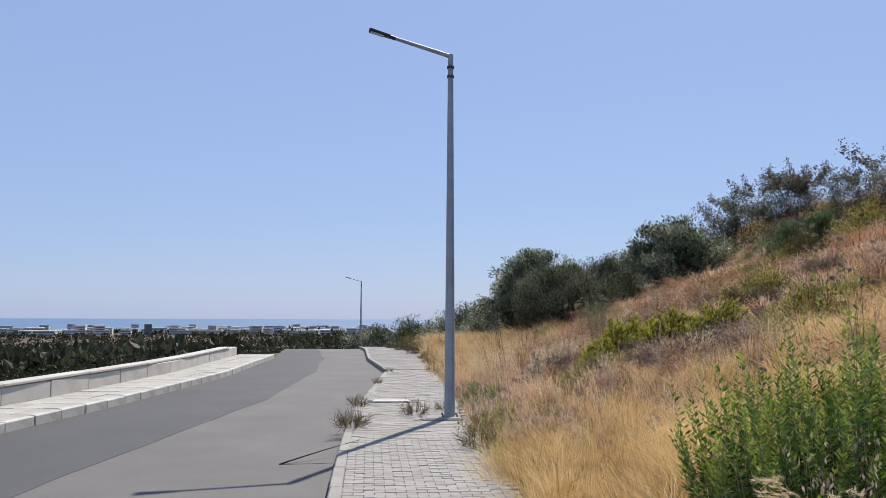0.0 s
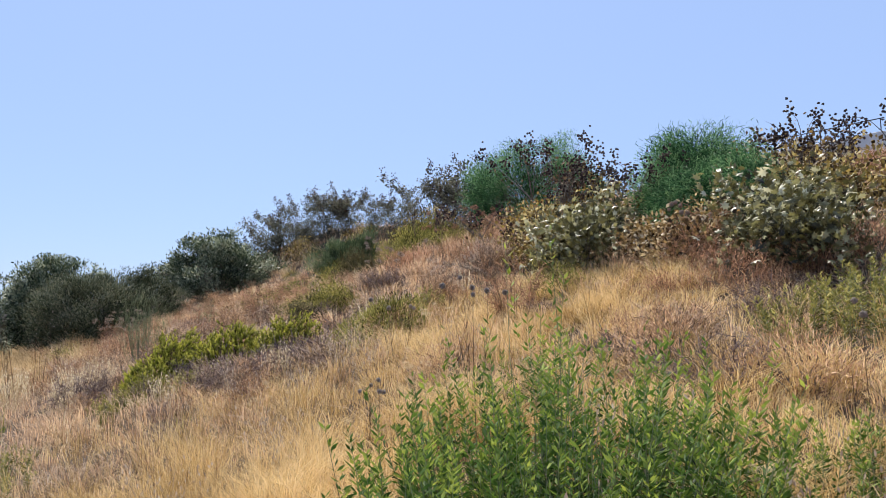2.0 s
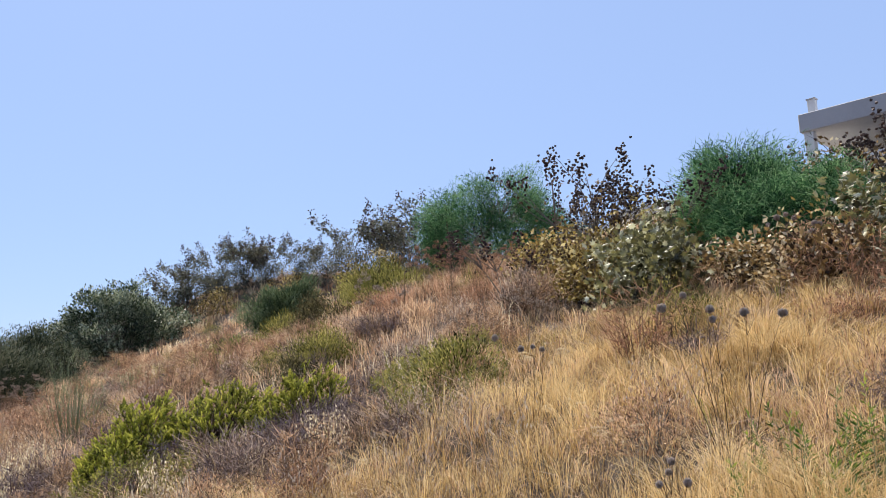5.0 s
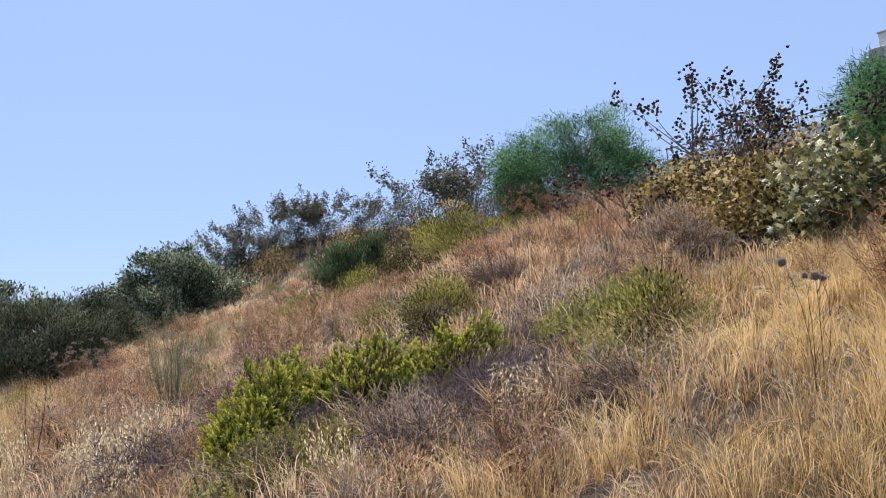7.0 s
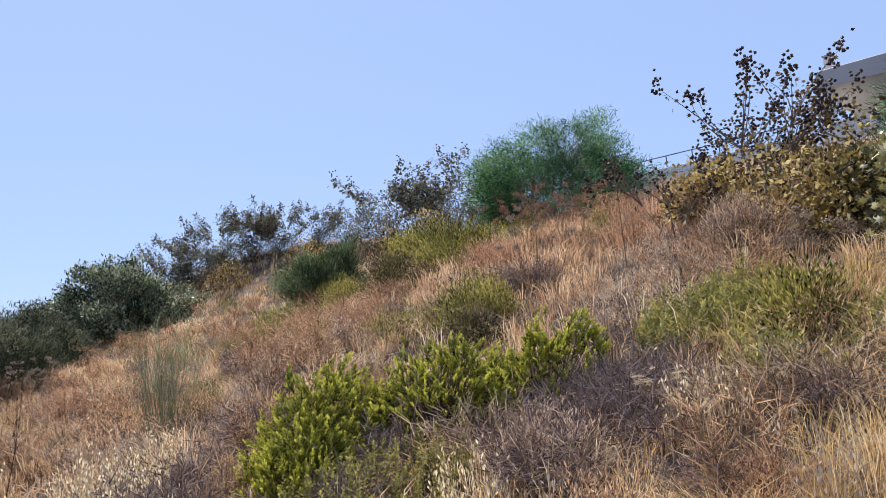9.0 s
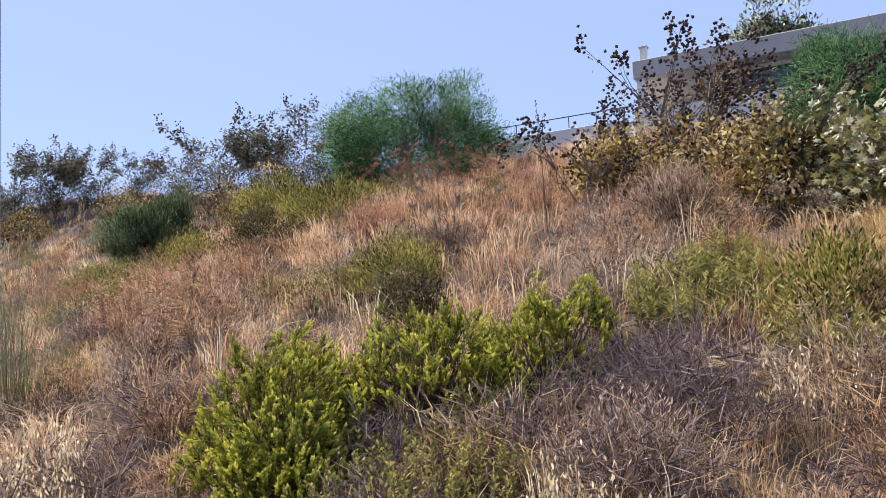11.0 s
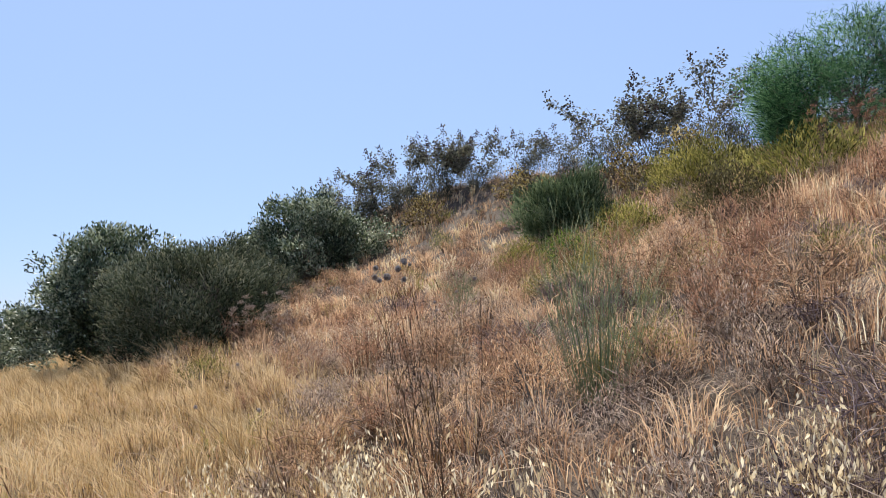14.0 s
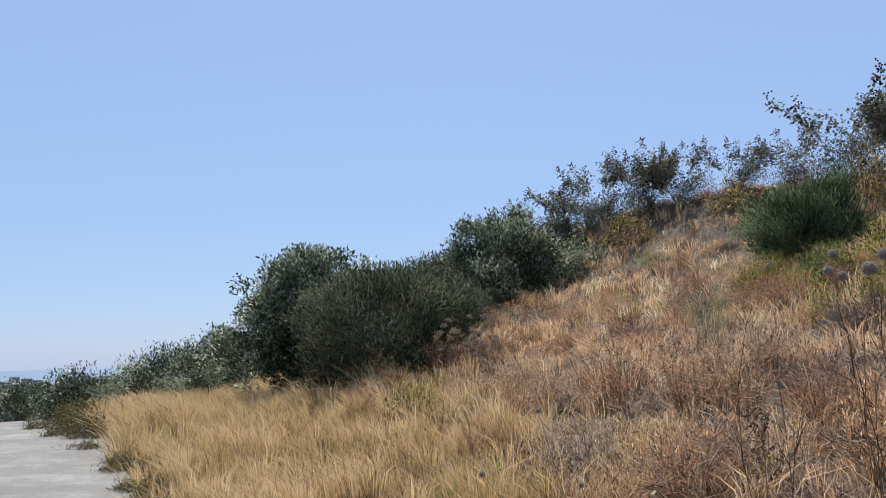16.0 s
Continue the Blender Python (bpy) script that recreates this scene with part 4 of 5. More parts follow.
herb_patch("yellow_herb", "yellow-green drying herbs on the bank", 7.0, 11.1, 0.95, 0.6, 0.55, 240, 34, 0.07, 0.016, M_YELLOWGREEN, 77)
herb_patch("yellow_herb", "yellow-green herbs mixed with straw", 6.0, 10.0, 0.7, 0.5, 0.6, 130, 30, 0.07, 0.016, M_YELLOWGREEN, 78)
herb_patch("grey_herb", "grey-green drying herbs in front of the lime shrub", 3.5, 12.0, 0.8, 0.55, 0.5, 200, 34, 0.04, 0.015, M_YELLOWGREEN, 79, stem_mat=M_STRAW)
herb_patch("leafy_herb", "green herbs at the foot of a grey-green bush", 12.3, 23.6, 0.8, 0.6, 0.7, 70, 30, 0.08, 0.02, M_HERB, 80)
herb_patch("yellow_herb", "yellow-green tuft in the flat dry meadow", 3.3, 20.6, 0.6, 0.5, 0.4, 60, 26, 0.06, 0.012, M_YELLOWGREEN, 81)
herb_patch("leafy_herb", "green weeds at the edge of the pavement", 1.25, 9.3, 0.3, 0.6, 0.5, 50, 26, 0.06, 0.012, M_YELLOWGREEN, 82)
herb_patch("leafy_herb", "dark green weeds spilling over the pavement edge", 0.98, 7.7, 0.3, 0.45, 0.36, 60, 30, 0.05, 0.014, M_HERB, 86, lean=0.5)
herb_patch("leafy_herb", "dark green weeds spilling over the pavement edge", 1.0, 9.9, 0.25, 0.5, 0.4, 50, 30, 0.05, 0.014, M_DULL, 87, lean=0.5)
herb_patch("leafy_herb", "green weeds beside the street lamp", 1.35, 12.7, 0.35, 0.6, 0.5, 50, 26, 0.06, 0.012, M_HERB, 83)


def rush_clump(name, label, x, y, h, wide, n, material, seed, group=""):
    """Thin bare stems that fan out from one root."""
    rng = np.random.default_rng(seed)
    ob = thing(name, x, y, label=label, category="shrub", group=group)
    f = Heap()
    a = rng.uniform(0, 2 * math.pi, n)
    r = np.sqrt(rng.uniform(0, 1, n))
    base = np.stack([0.3 * wide * r * np.cos(a), 0.3 * wide * r * np.sin(a), -0.05 + 0 * a], -1)
    tip = np.stack([wide * r * np.cos(a), wide * r * np.sin(a), h * (1.0 - 0.3 * r * r) * rng.uniform(0.6, 1.08, n)], -1)
    P = limbs(f, base, tip, 0.0036, rng, 0.2, 5, 3)
    small("stem", f.mesh(name + "_stems", material), ob)
    g = Heap()
    k = np.repeat(np.arange(n), 4)
    t = rng.uniform(0.4, 1.0, len(k))
    B = base[k] + (tip - base)[k] * t[:, None]
    W = unit((tip - base)[k] * 0.8 + rng.normal(size=B.shape) * 0.42)
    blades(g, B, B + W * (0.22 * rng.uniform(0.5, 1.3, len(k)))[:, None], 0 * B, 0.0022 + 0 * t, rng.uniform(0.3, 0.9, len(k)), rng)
    small("spray", g.mesh(name + "_twigs", material), ob)
    return ob


rush_clump("rush_broom", "grey-green rush-like broom with bare upright stems", 4.8, 17.1, 1.75, 0.66, 120, M_RUSH, 91)
rush_clump("rush_broom", "small dark rush-like clump among dry grass", 8.3, 23.0, 0.9, 0.4, 70, M_RUSH, 92)


def thistle(x, y, h, heads, seed, wide=0.3, head=0.035, low=0.72, label="tall dry thistle with round spiky heads", lean=(0.0, 0.0)):
    rng = np.random.default_rng(seed)
    ob = thing("thistle", x, y, label=label, category="thistle", group="dry thistles beside the path")
    f = Heap()
    a = rng.uniform(0, 2 * math.pi, heads)
    base = np.stack([0.12 * np.cos(a), 0.12 * np.sin(a), 0 * a], -1) * rng.uniform(0, 1, (heads, 1))
    tip = np.stack([wide * np.cos(a) * rng.uniform(0.2, 1, heads), wide * np.sin(a) * rng.uniform(0.2, 1, heads), h * rng.uniform(low, 1.02, heads)], -1)
    tip = tip + np.array([lean[0], lean[1], 0.0])
    P = limbs(f, base, tip, 0.0038, rng, 0.18, 6, 4)
    k = rng.integers(0, heads, heads * 3)
    i = rng.integers(2, 5, heads * 3)
    limbs(f, P[k, i], P[k, i] + rng.normal(size=(len(k), 3)) * np.array([0.07, 0.07, 0.03]) + np.array([0, 0, 0.16]), 0.0022, rng, 0.1, 3, 3)
    small("stem", f.mesh("thistle_stems", M_CASTOR_DRY), ob)
    for k in range(heads):
        g = Heap()
        d = unit(rng.normal(size=(120, 3)))
        c = tip[k][None]
        r = head * rng.uniform(0.75, 1.15)
        # Bristles are paler the more they point up.
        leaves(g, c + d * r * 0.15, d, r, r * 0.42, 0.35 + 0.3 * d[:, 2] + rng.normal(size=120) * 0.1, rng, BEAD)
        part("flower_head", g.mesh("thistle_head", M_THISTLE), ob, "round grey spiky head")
    return ob


thistle(2.3, 15.95, 1.67, 8, 101, 0.12, 0.019, 0.92, lean=(-0.22, 0.12))
thistle(2.75, 16.5, 1.6, 3, 102, 0.25, 0.012, lean=(0.1, 0.05))
thistle(2.2, 17.3, 1.3, 3, 107, 0.4, 0.012, lean=(-0.2, 0.15))
thistle(3.0, 17.2, 1.6, 3, 108, 0.3, 0.012)
thistle(10.2, 7.8, 0.85, 6, 109, 0.4, 0.045, 0.6, "pale round-headed dry thistle before the thicket")
thistle(9.6, 7.2, 0.8, 5, 110, 0.4, 0.04, 0.6, "pale round-headed dry thistle before the thicket")
thistle(4.75, 6.2, 1.45, 6, 103, 0.45, 0.03, 0.72, "dry thistle with pale round heads among grass")
thistle(4.6, 2.45, 1.05, 4, 104, 0.35, 0.024, 0.72, "brown dry thistle in front of the thicket")
thistle(5.2, 8.2, 0.95, 4, 105, 0.5, 0.028, 0.72, "brown dry thistle with round heads")
thistle(3.4, 5.9, 0.85, 5, 106, 0.2, 0.02, 0.72, "small bluish thistle in the grass")


def umbel(x, y, h, heads, seed, spread_w, material, label, r=0.06):
    """Dry umbels: stems that end in flat rayed tops."""
    rng = np.random.default_rng(seed)
    ob = thing("dry_umbel", x, y, label=label, category="umbel plant", group="dry umbels on the bank")
    f, g = Heap(), Heap()
    a = rng.uniform(0, 2 * math.pi, heads)
    q = np.sqrt(rng.uniform(0, 1, heads))
    base = np.stack([0.5 * spread_w * q * np.cos(a), 0.5 * spread_w * q * np.sin(a), -0.05 + 0 * a], -1)
    tip = np.stack([spread_w * q * np.cos(a), spread_w * q * np.sin(a), h * rng.uniform(0.6, 1.05, heads)], -1)
    limbs(f, base, tip, 0.006, rng, 0.08, 4, 3)
    k = np.repeat(np.arange(heads), 22)
    b, m = rng.uniform(0, 2 * math.pi, len(k)), np.sqrt(rng.uniform(0, 1, len(k)))
    end = tip[k] + np.stack([r * m * np.cos(b), r * m * np.sin(b), r * (0.55 - 0.15 * m) + rng.normal(size=len(k)) * 0.02], -1)
    limbs(f, tip[k], end, 0.0018, rng, 0.05, 3, 3)
    small("stem", f.mesh("umbel_stems", M_STRAW), ob)
    e = np.repeat(end, 3, 0) + rng.normal(size=(len(end) * 3, 3)) * 0.012
    leaves(g, e, rng.normal(size=e.shape), 0.022, 0.024, rng.uniform(0, 1, len(e)), rng, BEAD)
    small("flower_top", g.mesh("umbel_tops", material), ob)
    return ob


umbel(6.93, 27.6, 1.0, 22, 111, 0.75, M_UMBEL, "clump of pale dry umbels at the foot of the bank", 0.075)
umbel(7.6, 29.0, 1.0, 16, 112, 0.7, M_UMBEL, "clump of dry umbels beside a dark bush", 0.075)
umbel(13.8, 17.4, 1.0, 30, 113, 1.3, M_RUST, "rust-brown dry umbels below the crest")
umbel(15.4, 19.0, 1.1, 34, 114, 1.5, M_RUST, "rust-brown dry umbels under a feathery shrub")
umbel(16.8, 20.0, 1.0, 24, 115, 1.2, M_RUST, "rust-brown dry umbels along the skyline")
umbel(16.4, 17.8, 0.9, 24, 116, 1.4, M_RUST, "thin rust-brown dry umbels on the bank")
umbel(8.0, 10.6, 0.75, 7, 119, 0.45, M_UMBEL, "large pinkish dry umbels in golden grass", 0.11)
umbel(9.2, 14.6, 1.0, 14, 117, 0.9, M_UMBEL, "brown dry umbels on the open slope", 0.06)
umbel(12.0, 15.6, 0.9, 18, 118, 1.2, M_RUST, "rust-brown dry umbels in pink grass", 0.06)


def tall_stalk(x, y, h, seed):
    """One tall dry spike with dark seed whorls."""
    rng = np.random.default_rng(seed)
    ob = thing("seed_stalk", x, y, label="tall dry stalk with dark seed whorls", category="dry plant", group="tall seed stalks")
    f, g = Heap(), Heap()
    tip = np.array([[0.06, 0.04, h]])
    limbs(f, np.array([[0.0, 0, -0.05]]), tip, 0.009, rng, 0.03, 6, 5)
    m = 9
    b = rng.uniform(0, 2 * math.pi, m)
    z0 = h * rng.uniform(0.5, 0.9, m)
    root = np.stack([0 * b + 0.04, 0 * b + 0.03, z0], -1)
    ends = root + np.stack([0.13 * np.cos(b), 0.13 * np.sin(b), 0.18 + 0 * b], -1)
    limbs(f, root, ends, 0.004, rng, 0.1, 4, 3)
    part("stem", f.mesh("stalk_stem", M_STRAW), ob)
    t = rng.uniform(0.3, 1, (m + 1) * 16)
    k = np.repeat(np.arange(m + 1), 16)
    A, B = np.concatenate([root, [[0.05, 0.03, h * 0.75]]]), np.concatenate([ends, tip])
    S = A[k] + (B - A)[k] * t[:, None] + rng.normal(size=(len(k), 3)) * 0.008
    leaves(g, S, rng.normal(size=S.shape), 0.024, 0.024, rng.uniform(0, 1, len(S)), rng, BEAD)
    small("seed", g.mesh("stalk_seeds", M_SEED), ob)
    return ob


stalk = tall_stalk(10.35, 15.4, 1.75, 121)
for sx, sy, st, ss in ((13.4, 18.5, 40, 0.9), (9.8, 13.5, 100, 1.05), (12.2, 17.0, 200, 0.8), (15.8, 18.2, 20, 0.85), (14.5, 17.2, 77, 0.75), (11.6, 18.3, 150, 0.7), (7.4, 17.4, 300, 0.65), (8.6, 16.0, 10, 0.5), (14.8, 3.2, 60, 1.2), (3.3, 17.6, 15, 0.55)):
    again(stalk, sx, sy, st, ss)


def dry_weed(seed, material, label, n=34, h=0.45, wide=0.35, lying=0.0):
    """A twiggy dead weed: many thin forked stems."""
    rng = np.random.default_rng(seed)
    ob = thing("dry_weed", 0, 0, 0, label=label, category="dry weed", group="dry weeds on the slope")
    a, q = rng.uniform(0, 2 * math.pi, n), np.sqrt(rng.uniform(0, 1, n))
    tip = np.stack([wide * q * np.cos(a), wide * q * np.sin(a), h * rng.uniform(0.5, 1.1, n) * (1 - lying * q)], -1)
    f, g = Heap(), Heap()
    root = np.stack([0.1 * np.cos(a), 0.1 * np.sin(a), -0.05 + 0 * a], -1)
    limbs(f, root, tip, 0.0035, rng, 0.25, 4, 3)
    k = np.repeat(np.arange(n), 12)
    t = rng.uniform(0.3, 1, len(k))
    B = root[k] + (tip - root)[k] * t[:, None]
    W = unit(unit(tip - root)[k] * 0.6 + rng.normal(size=B.shape) * 0.6)
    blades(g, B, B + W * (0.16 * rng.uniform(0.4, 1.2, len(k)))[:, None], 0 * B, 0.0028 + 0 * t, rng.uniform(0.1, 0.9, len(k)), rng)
    small("stem", f.mesh("weed_stems", M_STRAW), ob)
    small("spray", g.mesh("weed_twigs", material), ob)
    return ob


WEEDS = [dry_weed(131, M_LITTER, "grey tangled dead weed on the slope", 40, 0.4, 0.45, 0.5), dry_weed(132, M_BROWN, "pinkish-brown dry weed on the slope", 40, 0.55, 0.3), dry_weed(133, M_RUST, "rust-coloured dead weed on the slope", 44, 0.6, 0.35), dry_weed(134, M_MAUVE, "mauve-grey tangled dead weed among straw", 60, 0.42, 0.4, 0.4)]
PLACED = [(4.74, 11.1, 3, 1.1), (5.5, 11.35, 3, 1.1), (5.15, 10.85, 3, 1.2), (4.2, 11.1, 3, 1.0), (4.5, 11.6, 3, 0.9), (5.9, 11.1, 3, 1.0), (4.7, 10.5, 3, 1.0), (5.0, 11.5, 3, 1.0), (4.05, 12.3, 3, 0.7), (9.4, 7.3, 2, 1.3), (9.9, 7.1, 2, 1.4), (9.0, 6.6, 2, 1.1), (7.5, 14.3, 3, 1.0), (3.75, 17.4, 0, 1.0), (4.4, 18.6, 0, 1.2), (5.9, 16.6, 2, 1.3), (7.55, 17.3, 2, 1.5)]
rw = np.random.default_rng(77)
while len(PLACED) < 270:
    wx, wy = rw.uniform(2.6, 20) ** 1.0, rw.uniform(4, 40)
    if rw.uniform() < 1.2 / (1 + 0.02 * (wx * wx + 0.3 * (wy - 12) ** 2)) and wx > 2.6 + 0.2 * max(0, wy - 18) and not (wx < 5 and wy < 9):
        red = 0.5 + 0.5 * wob(wx, wy, 7.0, 9)
        PLACED.append((wx, wy, int(rw.choice(4, p=[0.4 - 0.2 * red, 0.25, 0.15 + 0.2 * red, 0.2])), rw.uniform(0.6, 1.35)))
first_used = set()
for wx, wy, kind_i, ws in PLACED:
    if kind_i == 2 and wx < 7 and wy < 16:
        kind_i = 3
    turn = rw.uniform(0, 360)
    if kind_i not in first_used:
        first_used.add(kind_i)
        WEEDS[kind_i].matrix_basis = pose(wx, wy, land_at(wx, wy) - 0.03, 0, 0, turn)
    else:
        again(WEEDS[kind_i], wx, wy, turn, ws, 0.03)


SMALL = []
for n, (mat_s, label_s, seed) in enumerate(((M_RUST, "small rust-brown leafy dry bush on the bank", 161), (M_LITTER, "small grey twiggy dry bush on the bank", 162), (M_YELLOWGREEN, "small yellow-green leafy bush on the bank", 163), (M_BROWN, "small tan dry bush on the bank", 164))):
    SMALL.append(bush("small_bush", label_s, "bush", 9.0 + n, 18.0 + 1.7 * n, 0.42, 0.38, 0.42, 34, 60, 0.045, 0.008, mat_s, seed, LEAF, 0.03, 0.0, 0.6, 0.9, 0.09, limb_r=0.007, group="small bushes on the bank"))
rs = np.random.default_rng(88)
made_small = 0
while made_small < 230:
    wx, wy = rs.uniform(2.4, 20), rs.uniform(2, 42)
    if wx < 3.2 + 0.2 * max(0, wy - 18) or (wx < 5 and wy < 9) or rs.uniform() > 1.5 / (1 + 0.012 * (wx * wx + 0.3 * (wy - 12) ** 2)):
        continue
    mood = wob(wx, wy, 5.0, 31)
    pick = 2 if mood > 0.55 else 0 if mood < -0.35 else int(rs.choice([1, 3]))
    again(SMALL[pick], wx, wy, rs.uniform(0, 360), rs.uniform(0.5, 1.35), 0.03)
    made_small += 1


def oat_tuft(seed, n=34, h=0.75, husk=M_OAT):
    """Wild oats: arching straws hung with pale husks."""
    rng = np.random.default_rng(seed)
    ob = thing("oat_tuft", 0, 0, 0, label="tuft of wild oats with pale hanging husks", category="grass tuft", group="wild oat tufts")
    a = rng.uniform(0, 2 * math.pi, n)
    lean = rng.uniform(0.1, 0.4, n)
    z = h * rng.uniform(0.6, 1.1, n)
    tip = np.stack([lean * np.cos(a), lean * np.sin(a), z], -1)
    f, g = Heap(), Heap()
    root = np.stack([0.08 * np.cos(a), 0.08 * np.sin(a), -0.03 + 0 * a], -1)
    P = limbs(f, root, tip, 0.0022, rng, 0.15, 5, 3)
    small("straw", f.mesh("oat_straws", husk), ob)
    k = np.repeat(np.arange(n), 7)
    t = rng.uniform(0.55, 1.02, len(k))
    B = root[k] + (tip - root)[k] * t[:, None] + rng.normal(size=(len(k), 3)) * 0.02
    leaves(g, B, rng.normal(size=B.shape) * 0.3 + np.array([0, 0, -1.0]), 0.046 * rng.uniform(0.7, 1.2, len(k)), 0.015, rng.uniform(0.2, 1, len(k)), rng)
    small("husk", g.mesh("oat_husks", husk), ob)
    return ob


oats = oat_tuft(141)
oats.matrix_basis = pose(2.35, 15.6, land_at(2.35, 15.6) - 0.02)
for ox, oy, ot, osz in ((1.9, 15.7, 40, 0.9), (2.25, 16.6, 100, 1.0), (2.9, 14.6, 200, 1.0), (3.1, 14.2, 20, 0.95), (2.7, 13.7, 60, 0.85), (3.0, 15.4, 140, 0.8), (3.5, 14.7, 310, 0.85), (2.1, 14.9, 260, 0.7), (2.6, 13.1, 15, 0.7), (2.5, 17.1, 15, 0.9), (1.8, 16.9, 150, 0.8), (3.4, 11.1, 120, 0.8), (4.6, 10.2, 33, 0.8), (2.0, 18.0, 80, 0.9)):
    again(oats, ox, oy, ot, osz)
plume = oat_tuft(142, 22, 0.9, M_UMBEL)
plume["label"] = "arching grass plumes above the dry grass"
plume.matrix_basis = pose(2.25, 2.4, land_at(2.25, 2.4))
for ox, oy, ot, osz in ((3.4, 2.0, 200, 0.9), (4.4, 7.9, 40, 0.9), (3.7, 9.2, 90, 0.8), (5.2, 6.9, 250, 0.8), (2.9, 6.6, 320, 0.8), (1.9, 0.9, 20, 0.9), (1.7, 5.6, 120, 0.8), (4.3, 4.6, 60, 0.8), (3.5, 3.2, 60, 1.0), (4.9, 9.0, 77, 0.8), (4.0, 8.4, 20, 0.8), (3.2, 10.4, 190, 0.7)):
    again(plume, ox, oy, ot, osz)

def feather_plume(seed, n=9, h=0.95):
    """Arching straws that end in soft drooping plumes of fine bristles."""
    rng = np.random.default_rng(seed)
    ob = thing("grass_plume", 0, 0, 0, label="arching straw stems with soft pale drooping plumes", category="grass plume", group="pale grass plumes")
    a = rng.uniform(0, 2 * math.pi, n)
    out = np.stack([np.cos(a), np.sin(a), 0 * a], -1) * 0.5 + np.array([-0.35, -0.25, 0])
    z = h * rng.uniform(0.7, 1.1, n)
    root = out * 0.1
    tip = out * (0.55 * z)[:, None] + np.array([0, 0, 1.0]) * z[:, None]
    f, g = Heap(), Heap()
    limbs(f, root, tip, 0.0022, rng, 0.1, 5, 3)
    small("straw", f.mesh("plume_straw", M_OAT), ob)
    per = 70
    k = np.repeat(np.arange(n), per)
    t = rng.uniform(0, 1, len(k))
    along = unit(out + np.array([0, 0, 0.15]))[k] * 0.24
    B = tip[k] + along * t[:, None] - np.array([0, 0, 0.06]) * (t * t)[:, None]
    W = unit(along + rng.normal(size=B.shape) * 0.11 + np.array([0, 0, -0.05]))
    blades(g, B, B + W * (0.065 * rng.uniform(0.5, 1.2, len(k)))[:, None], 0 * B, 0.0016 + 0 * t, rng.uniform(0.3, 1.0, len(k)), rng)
    small("plume", g.mesh("plume_head", M_OAT), ob)
    return ob


pale = feather_plume(145)
pale.matrix_basis = pose(2.05, 2.2, land_at(2.05, 2.2) - 0.02) @ Matrix.Scale(0.7, 4)
for ox, oy, ot, osz in ((2.4, 2.5, 50, 0.62), (1.85, 2.6, 20, 0.6), (2.75, 1.95, -30, 0.66), (3.45, 2.75, 30, 0.85), (1.6, 3.3, 40, 0.55), (4.7, 7.0, -15, 0.6), (3.6, 6.9, 60, 0.55), (6.3, 8.9, 10, 0.75), (6.0, 10.4, 80, 0.6), (4.9, 10.6, -20, 0.6), (4.2, 9.4, 35, 0.55), (3.5, 8.6, 120, 0.5), (5.4, 8.0, 15, 0.55), (3.0, 10.8, 0, 0.55), (2.3, 9.6, -40, 0.5), (2.6, 13.4, 30, 0.6), (3.4, 14.6, -10, 0.6)):
    again(pale, ox, oy, ot, osz)

# small weeds in the paving joints
sprig = dry_weed(151, M_DULL, "small dark wiry weed growing from a paving joint", 22, 0.2, 0.26)
sprig["group"] = "weeds in the paving"
sprig.matrix_basis = pose(0.18, 11.35, 0.0)
for px, py, pt, ps in ((-0.76, 9.9, 50, 1.1), (-0.8, 10.3, 200, 0.8), (-0.55, 17.2, 90, 0.6), (-0.35, 20.9, 10, 0.6), (0.7, 12.0, 60, 0.7), (-0.78, 12.6, 130, 0.9), (0.9, 8.2, 240, 1.1)):
    copy_thing(sprig, pose(px, py, 0.0, 0, 0, pt) @ Matrix.Scale(ps, 4))

# ---- dead branch on the road ----
stick = thing("dead_stick", -1.5, 7.85, -0.125, label="thin dark dead stick lying across the kerb", category="stick")
hs = Heap()
limbs(hs, np.array([[0.0, 0, 0.0]]), np.array([[0.92, 0.78, 0.16]]), 0.012, np.random.default_rng(5), 0.04, 7, 5)
limbs(hs, np.array([[0.0, 0, 0.0]]), np.array([[0.7, 0.05, 0.004]]), 0.005, np.random.default_rng(6), 0.03, 5, 4)
part("branch", hs.mesh("dead_stick", M_SEED, True), stick)

# ---- grass over the bank ----


